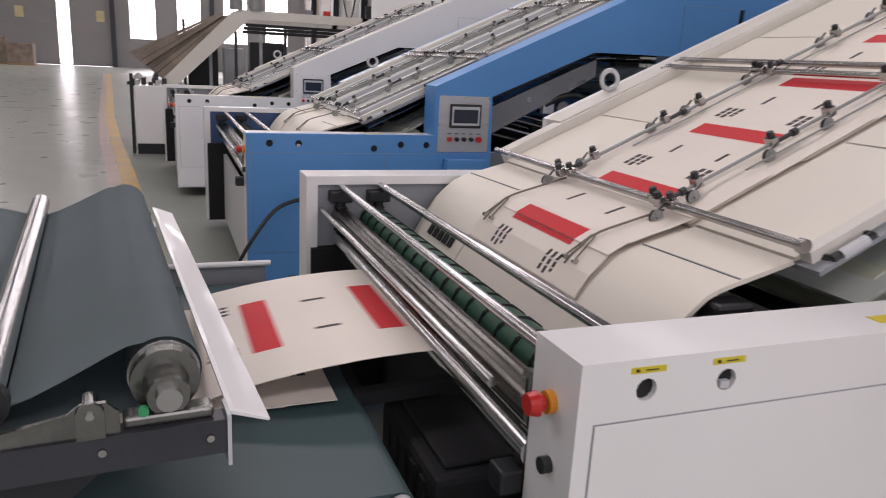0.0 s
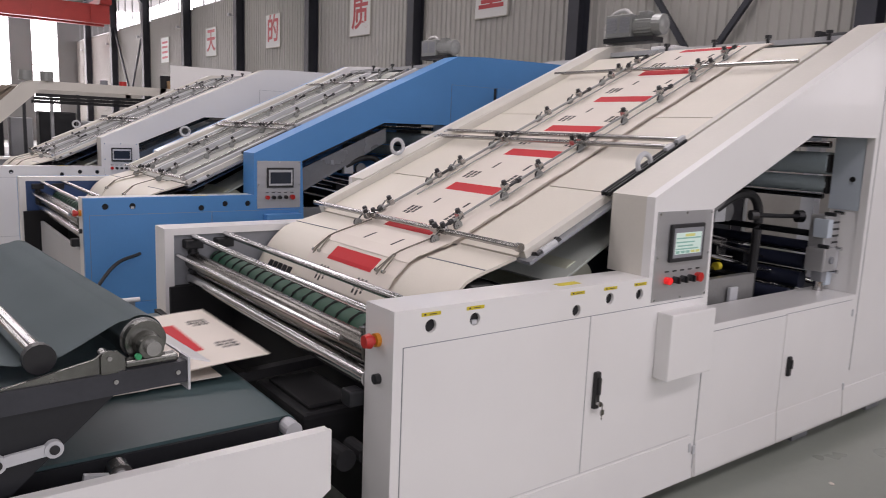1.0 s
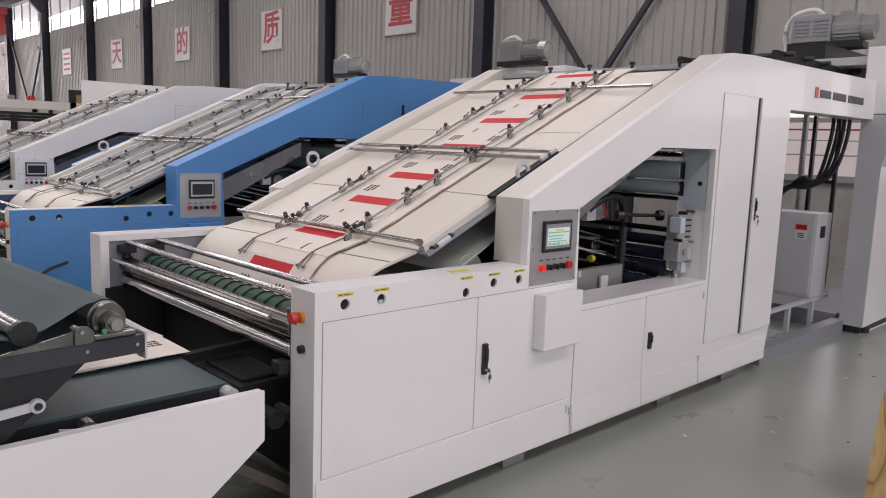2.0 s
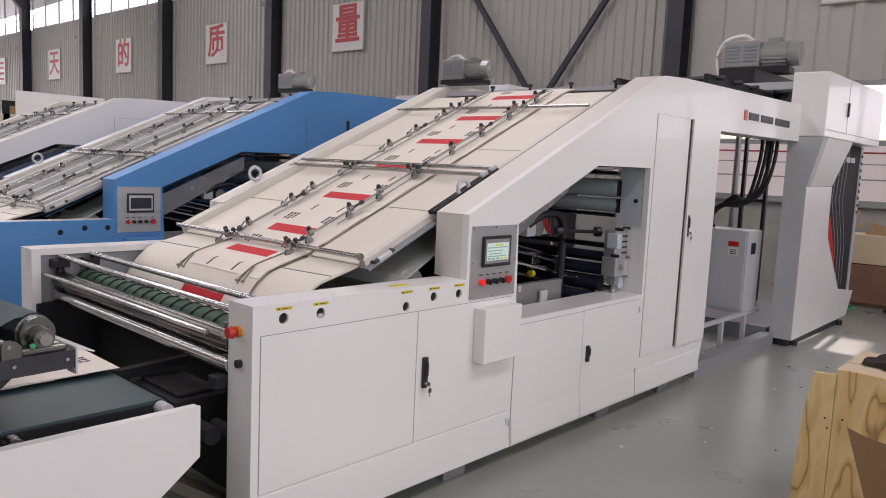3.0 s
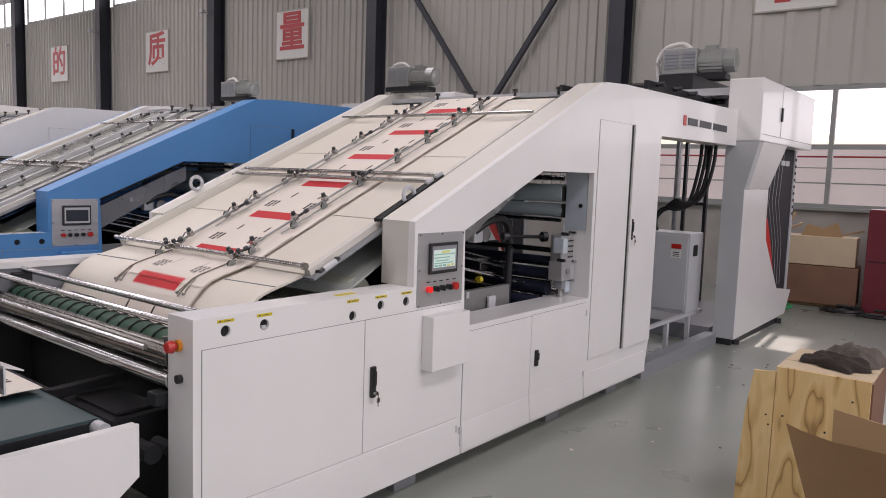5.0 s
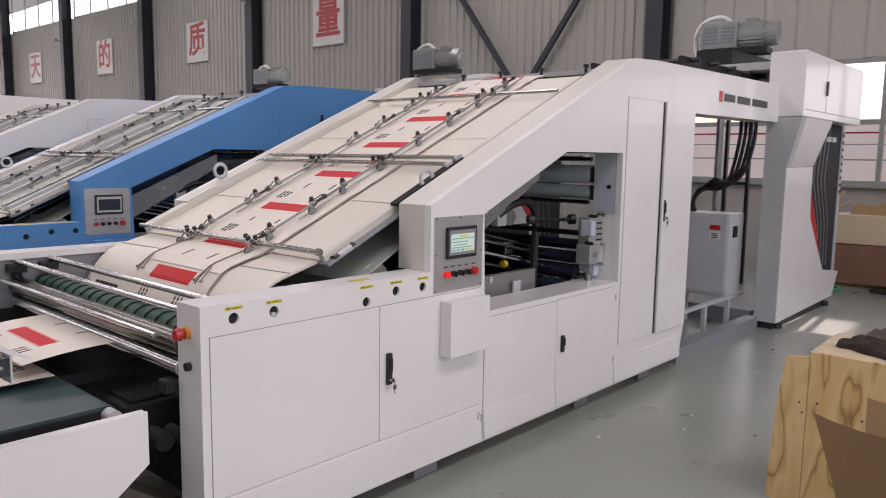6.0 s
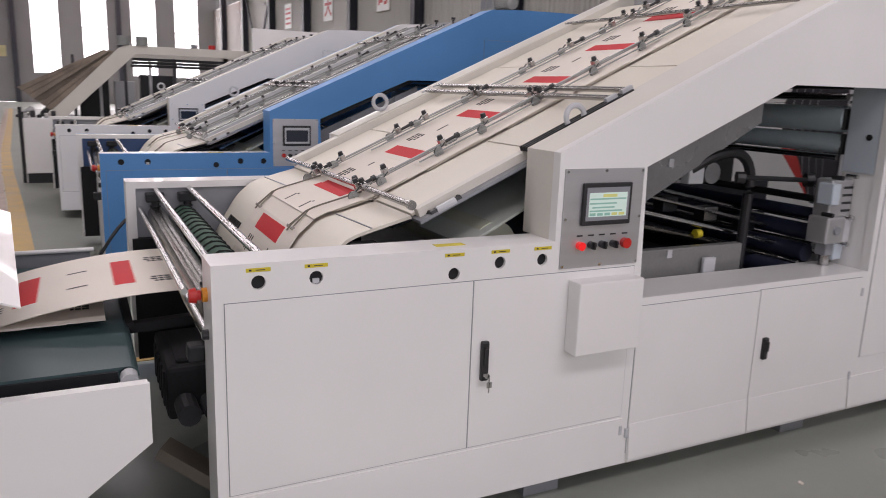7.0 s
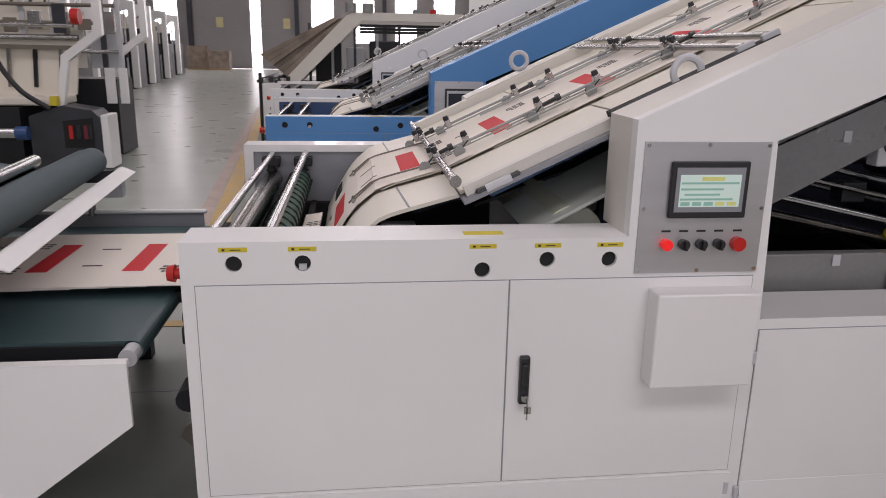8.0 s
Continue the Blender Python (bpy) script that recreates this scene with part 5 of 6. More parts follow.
# ---- sheet feeders at the far ends of the machines ----
def sheet_feeder(label, dx, dy, full=True):
    """Tall white feeder: leaning front, overhanging head, dark panel, open base."""
    st = thing("sheet_feeder", label, "sheet feeder", pose(dx, dy, 0), "sheet feeders")
    FY, HY, BY = 0.98, 0.86, 1.205
    bm = bmesh.new()
    prism(bm, [(7.66, 0.08), (9.70, 0.11), (9.92, 0.40), (9.23, 0.485), (8.60, 1.12), (8.56, 1.30), (8.55, 1.70), (7.66, 1.69)], FY, FY + 0.03)
    part("front_panel", bm, WHITE, st)
    bm = bmesh.new()
    prism(bm, [(FY + 0.002, 0.08), (FY + 0.002, 1.69), (HY + 0.002, 2.195), (BY, 2.195), (BY, 0.08)], 7.655, 7.79, axis="x")
    part("side_column", bm, LIGHTGREY, st)
    bm = bmesh.new()
    vs = [bm.verts.new(p) for p in ((7.792, FY, 1.695), (8.55, FY, 1.705), (8.72, HY, 2.198), (7.792, HY, 2.198), (7.792, FY + 0.04, 1.695), (8.55, FY + 0.04, 1.705), (8.72, HY + 0.04, 2.198), (7.792, HY + 0.04, 2.198))]
    for q in ((0, 1, 2, 3), (7, 6, 5, 4), (0, 4, 5, 1), (1, 5, 6, 2), (2, 6, 7, 3), (3, 7, 4, 0)):
        bm.faces.new([vs[i] for i in q])
    part("slanted_panel", bm, WHITE, st)
    bm = bmesh.new()
    box(bm, 7.65, 9.88, HY, 1.21, 2.20, 2.85, 0.012)
    head = part("head", bm, WHITE, st)
    bm = bmesh.new()
    box(bm, 7.70, 9.84, HY - 0.003, HY + 0.001, 2.272, 2.279)
    part("seam", bm, MIDGREY, head)
    bm = bmesh.new()
    box(bm, 8.40, 8.405, HY - 0.003, HY + 0.001, 2.28, 2.83)
    part("seam", bm, LIGHTGREY, head)
    bm = bmesh.new()
    box(bm, 8.375, 8.415, HY - 0.018, HY - 0.001, 2.45, 2.60, 0.004)
    part("handle", bm, BLACK, head)
    bm = bmesh.new()
    prism(bm, [(8.50, 1.12), (9.20, 0.46), (9.78, 0.42), (9.72, 2.196), (8.60, 2.196), (8.45, 1.70)], FY + 0.035, FY + 0.06)
    dk = part("dark_panel", bm, DARKPANEL, st, "glossy dark panel with thin light lines")
    bm = bmesh.new()
    prism(bm, [(8.57, 1.30), (8.62, 1.12), (9.23, 0.50), (8.95, 1.02), (8.72, 1.36)], FY + 0.029, FY + 0.0345)
    part("red_wedge", bm, RED, dk)
    for k in range(4):
        bm = bmesh.new()
        off = 0.14 * k
        pts = [(8.82 + off, 2.18), (8.72 + off, 1.55), (9.02 + off * 0.9, 1.05), (9.10 + off * 0.85, 0.52)]
        for a, b in zip(pts, pts[1:]):
            beam(bm, (a[0], FY + 0.032, a[1]), (b[0], FY + 0.032, b[1]), 0.003, 0.0045)
        part("thin_line", bm, LIGHTGREY, dk)
    bm = bmesh.new()
    box(bm, 9.72, 9.80, FY + 0.02, FY + 0.05, 0.42, 2.19)
    part("edge_strip", bm, LIGHTGREY, st)
    for k in range(9):
        bm = bmesh.new()
        box(bm, 9.735, 9.785, FY + 0.014, FY + 0.021, 1.38 + 0.085 * k, 1.415 + 0.085 * k)
        part("edge_slot", bm, HOLE, st)
    for k in range(2):
        bm = bmesh.new()
        box(bm, 9.12 + 0.20 * k, 9.28 + 0.20 * k, FY + 0.026, FY + 0.0345, 1.99, 2.05)
        part("writing_bar", bm, LIGHTGREY, dk)
    bm = bmesh.new()
    box(bm, 7.72, 9.60, FY + 0.05, 1.20, 0.0, 0.085)
    part("plinth", bm, BEAMGREY, st)
    for px in (7.85, 9.55):
        bm = bmesh.new()
        rod(bm, (px, 1.02, 0.0), (px, 1.02, 0.06), 0.05, 14)
        part("foot", bm, BLACK, st)
    bm = bmesh.new()
    box(bm, 7.68, 9.4, 1.25, 3.2, 0.0, 0.17)
    part("base", bm, MIDGREY, st)
    for px in (7.8, 9.8):
        bm = bmesh.new()
        box(bm, px, px + 0.12, 3.05, 3.2, 0.05 if px > 9 else 0.17, 2.70)
        part("back_post", bm, LIGHTGREY, st)
    bm = bmesh.new()
    box(bm, 7.8, 9.9, 1.212, 3.2, 2.70, 2.78)
    part("back_frame", bm, LIGHTGREY, st)
    if not full:
        return st
    bm = bmesh.new()
    box(bm, 5.70, 7.652, 1.16, 1.28, 0.0, 0.13)
    part("base_beam", bm, MIDGREY, st)
    for py in (1.42, 1.88):
        bm = bmesh.new()
        box(bm, 5.72, 7.9, py, py + 0.04, 0.295, 0.329)
        part("base_rail", bm, LIGHTGREY, st)
        for px in (6.2, 6.9, 7.5):
            bm = bmesh.new()
            box(bm, px, px + 0.05, py, py + 0.04, 0.0, 0.295)
            part("rail_post", bm, LIGHTGREY, st)
    motor(st, 8.52, 1.9, 3.07, 1.68)
    for py in (2.40, 2.28, 1.99):
        bm = bmesh.new()
        box(bm, 9.38, 9.44, py - 0.02, py + 0.02, 0.17, 2.70)
        part("back_post", bm, BEAMGREY if py < 2.3 else LIGHTGREY, st)
    bm = bmesh.new()
    box(bm, 9.385, 9.435, 2.0, 2.4, 1.45, 1.49)
    part("back_rail", bm, BEAMGREY, st)
    for yv in (1.5, 1.9, 2.4):
        bm = bmesh.new()
        beam(bm, (6.2, yv, 2.64), (9.4, yv, 2.64), 0.04, 0.08)
        part("rack_beam", bm, DARK, st)
    for k in range(7):
        bm = bmesh.new()
        rod(bm, (6.4 + 0.42 * k, 1.4, 2.66), (6.4 + 0.42 * k, 2.5, 2.66), 0.025, 8)
        part("rack_bar", bm, DARK, st)
    bm = bmesh.new()
    box(bm, 7.9, 9.3, 1.70, 2.10, 2.78, 2.96)
    part("motor_bed", bm, DARK, st)
    bm = bmesh.new()
    rod(bm, (8.3, 1.25, 2.66), (8.3, 1.75, 2.66), 0.17, 18)
    part("blower", bm, MIDGREY, st, smooth=True)
    return st


st = sheet_feeder("tall white sheet feeder with overhanging head and dark panel", 0.0, 0.0)
sheet_feeder("white sheet feeder behind the blue laminating machine", -0.2, 3.88, False)
# mark on the connecting beam: red block and dark bars
bm = bmesh.new()
box(bm, 6.14, 6.21, 1.095, 1.099, 2.255, 2.345)
part("mark", bm, RED, st)
x0 = 6.25
for w in (0.24, 0.31, 0.40):
    bm = bmesh.new()
    box(bm, x0, x0 + w, 1.0945, 1.099, 2.266, 2.330)
    part("mark_bar", bm, BEAMGREY, st)
    x0 += w + 0.06
# electrical box and its cables
eb = thing("electrical_box", "light grey electrical box with warning label and black cables", "electrical box")
bm = bmesh.new()
box(bm, 7.40, 7.79, 1.42, 1.96, 0.33, 1.20, 0.008)
part("box_body", bm, LIGHTGREY, eb)
bm = bmesh.new()
box(bm, 7.388, 7.399, 1.44, 1.94, 0.36, 1.17, 0.003)
part("box_door", bm, LIGHTGREY, eb)
bm = bmesh.new()
box(bm, 7.384, 7.3875, 1.51, 1.62, 1.03, 1.08)
part("red_label", bm, RED, eb)
bm = bmesh.new()
box(bm, 7.384, 7.3875, 1.51, 1.62, 0.93, 1.02)
lb = part("paper_label", bm, SIGN, eb)
for z in (0.945, 0.965, 0.985):
    bm = bmesh.new()
    box(bm, 7.382, 7.3838, 1.53, 1.60, z, z + 0.009)
    part("writing_bar", bm, INKBLACK, lb)
bm = bmesh.new()
box(bm, 7.50, 7.62, 1.414, 1.419, 0.95, 1.07)
part("vent", bm, HOLE, eb)
for k in range(4):
    bm = bmesh.new()
    dy = 0.05 * k
    tube(bm, spline([(7.6, 1.29 + dy, 2.3), (7.6, 1.30 + dy, 1.95), (7.56, 1.38 + dy, 1.62 - 0.03 * k), (7.5, 1.58 + dy * 0.5, 1.46 + 0.03 * k), (7.47 + 0.02 * k, 1.80 + dy * 0.5, 1.44 - 0.035 * k), (7.5 + 0.05 * k, 1.90, 1.19)], 7), 0.019, 8)
    part("cable", bm, CABLE, eb, smooth=True)

# ---- crates and clutter by the wall ----
cr = thing("wooden_crate", "pale wooden crate on a brown one with cardboard scraps", "crate", EM @ Matrix.Translation((-0.95, -8.9, 0)) @ pose(0, 0, 0, 0, 0, 4))
bm = bmesh.new()
box(bm, -0.3, 0.3, -0.55, 0.55, 0.62, 1.03, 0.006)
part("upper_box", bm, CRATEPLY, cr)
bm = bmesh.new()
box(bm, -0.32, 0.3, -0.6, 0.56, 0.06, 0.61, 0.006)
part("lower_box", bm, REDBROWN, cr)
bm = bmesh.new()
box(bm, -0.2, 0.25, -0.4, 0.4, 0.0, 0.06)
part("skid", bm, TIMBER, cr)
bm = bmesh.new()
prism(bm, [(-0.35, 1.03), (0.20, 1.03), (0.12, 1.2), (-0.1, 1.15), (-0.28, 1.24)], -0.1, -0.08, axis="x")
part("cardboard_flap", bm, CARDB, cr)
for a, b in (((-0.34, 0.55, 0.75), (-0.05, 0.30, 1.36)), ((-0.3, 0.62, 1.0), (0.0, 0.2, 1.2)), ((-0.2, -0.3, 1.05), (-0.15, -0.62, 1.14))):
    bm = bmesh.new()
    beam(bm, a, b, 0.04, 0.03)
    part("batten", bm, TIMBER, cr)
mp_ = thing("maroon_cabinet", "dark maroon painted cabinet panel by the wall", "cabinet", EM @ Matrix.Translation((-1.0, -10.3, 0)))
bm = bmesh.new()
box(bm, -0.3, 0.3, -0.75, 0.70, 0.02, 1.46, 0.008)
part("body", bm, MAROON, mp_)
bm = bmesh.new()
box(bm, -0.305, -0.299, -0.72, 0.67, 0.73, 0.745)
part("joint", bm, HOLE, mp_)
bm = bmesh.new()
box(bm, -0.25, 0.25, -0.7, 0.65, 0.0, 0.02)
part("plinth", bm, DARK, mp_)
hc = thing("hose_coil", "dark and green hoses lying in coils on the floor", "hose")
for k, (cx, cy, r, material) in enumerate(((11.0, 0.55, 0.22, CABLE), (11.05, 0.5, 0.17, CABLE), (10.6, 1.35, 0.2, GREENPART), (10.9, 0.05, 0.24, CABLE))):
    bm = bmesh.new()
    tube(bm, [(cx + r * math.cos(a * 0.42), cy + r * 1.2 * math.sin(a * 0.42), 0.022 + 0.004 * a) for a in range(17)], 0.02, 6)
    part("hose", bm, material, hc, smooth=True)

# ---- plywood crate with cloth, and cardboard ----
pc = thing("plywood_crate", "plywood packing crate with swirling grain and split boards", "crate", Matrix.Translation((3.63, -0.446, 0)) @ pose(0, 0, 0, 0, 0, 1.5))
bm = bmesh.new()
box(bm, 0.018, 0.56, -0.425, -0.006, 0.05, 0.80)
part("body", bm, PLY, pc)
bm = bmesh.new()
prism(bm, [(0.104, 0.775), (0.135, 0.55), (0.150, 0.30), (0.160, 0.012), (-0.002, 0.012), (-0.002, 0.786), (0.05, 0.779)], -0.004, 0.0165, axis="x")
part("front_board", bm, PLY, pc, "split plywood board with a ragged top")
bm = bmesh.new()
box(bm, 0.0, 0.017, -0.434, -0.004, 0.02, 0.812, 0.002)
part("front_board", bm, PLY, pc)
bm = bmesh.new()
box(bm, 0.02, 0.56, -0.442, -0.427, 0.02, 0.80, 0.002)
part("side_board", bm, REDBROWN, pc)
for k in range(3):
    bm = bmesh.new()
    box(bm, 0.019 + 0.185 * k, 0.201 + 0.185 * k, -0.438, -0.002, 0.801, 0.813 + 0.002 * (k % 2), 0.002)
    part("top_board", bm, CRATEPLY, pc)
bm = bmesh.new()
box(bm, 0.05, 0.52, -0.40, -0.03, 0.0, 0.05)
part("skid", bm, TIMBER, pc)
for sx, sz in ((0.03, 0.55), (0.015, 0.50), (-0.05, 0.56), (-0.10, 0.48), (-0.25, 0.52), (-0.36, 0.70)):
    bm = bmesh.new()
    rod(bm, (-0.007, sx, sz), (0.002, sx, sz), 0.005, 8)
    part("screw", bm, DARK, pc)


def cloth(name, label, at, w, d, h, seed, material):
    """A crumpled cloth: a closed, folded heap."""
    bm = bmesh.new()
    n = 34
    rows_ = []
    for i in range(n + 1):
        row = []
        for j in range(n + 1):
            u, v = i / n * 2 - 1, j / n * 2 - 1
            r = max(abs(u), abs(v))
            p = Vector((u * 2.2 + seed, v * 2.2, seed))
            fold = 0.5 + 0.5 * math.sin(5.5 * u + 3.0 * v + 4.0 * noise.noise(p * 0.6))
            z = h * max(0.0, 1 - r ** 3) ** 0.6 * (0.45 + 0.35 * fold + 0.45 * abs(noise.noise(p * 0.8))) + 0.006 * noise.noise(p * 4)
            ang = 0.22 * noise.noise(p * 0.8)
            x, y = w * u * (1 + 0.25 * noise.noise(p * 0.9)), d * v * (1 + 0.35 * noise.noise(p * 0.8 + Vector((5, 0, 0))))
            row.append(bm.verts.new((x * math.cos(ang) - y * math.sin(ang), x * math.sin(ang) + y * math.cos(ang), max(0.002, z))))
        rows_.append(row)
    for i in range(n):
        for j in range(n):
            bm.faces.new((rows_[i][j], rows_[i + 1][j], rows_[i + 1][j + 1], rows_[i][j + 1]))
    ob = solid(name, bm, material, label, "cloth", "cloths on the crate")
    for f in ob.data.polygons:
        f.use_smooth = True
    ob.matrix_basis = at
    return ob


CM = Matrix.Translation((3.63, -0.446, 0.816)) @ pose(0, 0, 0, 0, 0, 1.5)
cloth("work_cloth", "crumpled dark brown work cloth lying on the crate", CM @ Matrix.Translation((0.23, -0.23, 0)) @ pose(0, 0, 0, 0, 0, -28), 0.10, 0.15, 0.075, 1.3, RAG)
cloth("work_cloth", "crumpled dark grey work jacket lying on the crate", CM @ Matrix.Translation((0.42, -0.30, 0)) @ pose(0, 0, 0, 0, 0, -30), 0.085, 0.15, 0.105, 4.1, JACKET)
cd = thing("cardboard_box", "open curved brown cardboard sheet box beside the crate", "cardboard box")
bm = bmesh.new()
lo_, hi_ = [], []
for i in range(15):
    f = i / 14
    py = -0.747 - 0.75 * f
    top = 0.84 - 0.05 * min(1.0, f * 4.5) ** 0.7 + 0.008 * f
    px = 2.60 + 0.05 * math.sin(f * 5)
    hi_.append(bm.verts.new((px, py, top)))
    lo_.append(bm.verts.new((px + 0.05, py - 0.26, 0.0)))
for i in range(14):
    bm.faces.new((lo_[i], lo_[i + 1], hi_[i + 1], hi_[i]))
bmesh.ops.solidify(bm, geom=bm.faces[:], thickness=0.006)
part("front_flap", bm, CARDB, cd, smooth=True)
bm = bmesh.new()
prism(bm, [(-0.86, 0.0), (-0.845, 0.835), (-1.6, 0.74), (-1.6, 0.0)], 2.95, 2.957, axis="x")
part("back_flap", bm, CARDB, cd)

# ---- arched machine beyond the laminators ----
am = thing("arched_machine", "old white arched machine loaded with brown board", "machine", pose(-0.27, 12.6, 0))
for yy in (0.0, 2.4):
    bm = bmesh.new()
    prism(bm, [(0.86, 1.02), (0.98, 1.02), (2.14, 2.13), (4.1, 2.13), (4.1, 2.27), (2.0, 2.27), (1.88, 2.22), (0.76, 1.10)], yy, yy + 0.12)
    part("arch", bm, IVORY, am)
    bm = bmesh.new()
    box(bm, 4.0, 4.3, yy, yy + 0.12, 0.0, 2.27)
    part("post", bm, IVORY, am)
bm = bmesh.new()
box(bm, 0.40, 0.82, -0.22, 0.3, 0.16, 1.05, 0.012)
part("leg_cabinet", bm, WHITE, am)
bm = bmesh.new()
box(bm, 0.41, 0.83, -0.21, 0.29, 0.0, 0.16)
part("leg_plinth", bm, DARK, am)
bm = bmesh.new()
box(bm, 0.9, 4.2, 0.0, 2.5, 0.0, 0.3)
box(bm, 0.9, 4.0, 0.35, 2.4, 0.3, 1.0)
part("body", bm, DARK, am)
bm = bmesh.new()
rod(bm, (0.4, -0.05, 1.08), (0.4, 2.6, 1.08), 0.06, 14)
rod(bm, (0.7, -0.05, 1.12), (0.7, 2.6, 1.12), 0.05, 14)
part("front_roller", bm, DARK, am)
bm = bmesh.new()
box(bm, 0.335, 0.385, -0.16, -0.06, 0.0, 1.22, 0.006)
part("corner_post", bm, DARK, am)
# bundles of boards sliding down outside the arm, one above the other
for k in range(6):
    f0, f1 = k / 6, (k + 0.94) / 6
    def edge_lo(f):
        return 0.80 - 0.47 * f, 1.16 + 0.37 * f
    def edge_hi(f):
        return 1.86 - 0.22 * f, 2.16 + 0.02 * f
    bm = bmesh.new()
    prism(bm, [edge_lo(f0), edge_hi(f0), edge_hi(f1), edge_lo(f1)], 0.12 + 0.04 * (k % 3), 2.3)
    part("board", bm, OLDBOARD, am)
for k in range(3):
    bm = bmesh.new()
    beam(bm, (2.1, 0.2 + 0.25 * k, 2.05 - 0.05 * k), (4.0, 0.2 + 0.25 * k, 2.05 - 0.05 * k), 0.05, 0.05)
    part("rail", bm, DARK, am)
for px, mt in ((1.95, PLASTICGREY), (2.25, PLASTICGREY), (3.1, MIDGREY), (3.4, RED)):
    bm = bmesh.new()
    rod(bm, (px, 0.05, 2.27), (px, 0.05, 2.42 if mt is PLASTICGREY else 2.34), 0.1 if mt is PLASTICGREY else 0.06, 14)
    part("top_unit", bm, mt, am)
for px, w in ((1.25, 0.5), (1.85, 0.35), (2.3, 0.6), (3.0, 0.3), (3.4, 0.55)):
    bm = bmesh.new()
    box(bm, px, px + w, 1.4, 1.8, 1.0, 1.55 + 0.5 * (w - 0.1), 0.02)
    part("inner_unit", bm, DARK if w > 0.4 else LIGHTGREY, am)
bm = bmesh.new()
prism(bm, [(0.87, 0.0), (1.02, 0.0), (1.02, 0.30), (0.87, 0.27)], -0.30, -0.2)
part("yellow_guard", bm, ORANGE, am)
# dark clutter on the front table: chucks, blocks and a post
for k in range(6):
    bm = bmesh.new()
    px = 0.30 + 0.10 * k
    box(bm, px, px + 0.07, -0.15 + 0.05 * (k % 3), 0.05 + 0.05 * (k % 3), 1.052, 1.10 + 0.03 * (k % 3), 0.008)
    part("table_block", bm, (DARK, STEEL, BLACK)[k % 3], am)
for k in range(5):
    bm = bmesh.new()
    px = 1.15 + 0.42 * k
    box(bm, px, px + 0.05, 0.9, 0.95, 1.0, 2.1)
    part("inner_post", bm, (BEAMGREY, LIGHTGREY)[k % 2], am)
pl = thing("white_panel", "plain white steel panel standing on the machine top", "panel", pose(0, 11.6, 0))
bm = bmesh.new()
box(bm, 3.62, 5.0, 0.0, 0.03, 1.2, 2.61)
part("panel", bm, WHITE, pl)
bm = bmesh.new()
for px in (3.7, 4.9):
    box(bm, px, px + 0.05, 0.03, 0.08, 0.0, 2.4)
part("stand", bm, LIGHTGREY, pl)
bn = thing("parts_rack", "dark rack with red fan and stored parts", "rack", pose(0, 14.6, 0))
bm = bmesh.new()
box(bm, 4.3, 5.4, 0, 0.4, 0.0, 2.32)
box(bm, 4.3, 5.4, 0, 0.03, 2.32, 2.6)
part("rack_body", bm, DARK, bn)
bm = bmesh.new()
rod(bm, (4.8, -0.15, 2.48), (4.8, 0.0, 2.48), 0.13, 18)
part("red_fan", bm, RED, bn)
bm = bmesh.new()
box(bm, 4.42, 4.62, -0.1, 0.0, 2.33, 2.5, 0.01)
part("carton", bm, CARDB, bn)

# ---- machines on the other side of the aisle ----
w1 = thing("folding_machine", "ivory and dark grey board machine across the aisle", "machine", pose(-0.54, 9.5, 0))
bm = bmesh.new()
prism(bm, [(-2.05, 0.02), (-1.14, 0.02), (-1.14, 0.70), (-1.24, 0.80), (-1.62, 0.86), (-2.05, 0.72)], 0.0, 0.5)
part("base", bm, BEAMGREY, w1)
bm = bmesh.new()
prism(bm, [(-1.62, 0.30), (-1.24, 0.30), (-1.24, 0.70), (-1.62, 0.66)], -0.012, -0.001)
part("base_recess", bm, HOLE, w1)
for px, mt_ in ((-1.55, RED), (-1.45, BLACK), (-1.36, MAROON), (-1.30, BLACK)):
    bm = bmesh.new()
    box(bm, px, px + 0.05, -0.03, -0.012, 0.42, 0.60, 0.006)
    part("terminal", bm, mt_, w1)
for x0_, x1_ in ((-1.42, -1.28), (-1.22, -1.10)):
    bm = bmesh.new()
    box(bm, x0_, x1_, 1.25, 1.29, 0.80, 1.32, 0.004)
    part("white_cover", bm, WHITE, w1)
for k in range(5):
    bm = bmesh.new()
    box(bm, -2.6 + 0.33 * k, -2.42 + 0.33 * k, 0.90, 0.94, 1.80 + 0.05 * (k % 2), 2.0 + 0.1 * (k % 3), 0.01)
    part("top_unit", bm, (TAUPE, STEEL, BEAMGREY)[k % 3], w1)
bm = bmesh.new()
beam(bm, (-4.6, 0.83, 1.62), (-1.62, 0.83, 1.60), 0.03, 0.06)
part("cross_rail", bm, TAUPE, w1)
bm = bmesh.new()
box(bm, -1.138, -1.04, 0.0, 0.42, 0.02, 0.74, 0.01)
part("end_cover", bm, WHITE, w1)
for yy in (0.1, 2.3):
    bm = bmesh.new()
    prism(bm, [(-1.70, 0.84), (-1.62, 0.84), (-1.50, 1.44), (-1.04, 1.78), (-1.04, 2.5), (-1.14, 2.5), (-1.14, 1.84), (-1.59, 1.51)], yy, yy + 0.1)
    part("side_arm", bm, WHITE, w1)
bm = bmesh.new()
prism(bm, [(-1.72, 0.95), (-4.6, 0.95), (-4.6, 1.75), (-1.62, 1.70)], 0.9, 0.95)
part("sloping_cover", bm, CREAM, w1)
bm = bmesh.new()
box(bm, -4.6, -1.74, 0.2, 0.95, 0.84, 0.95, 0.02)
part("cream_tray", bm, CREAM, w1)
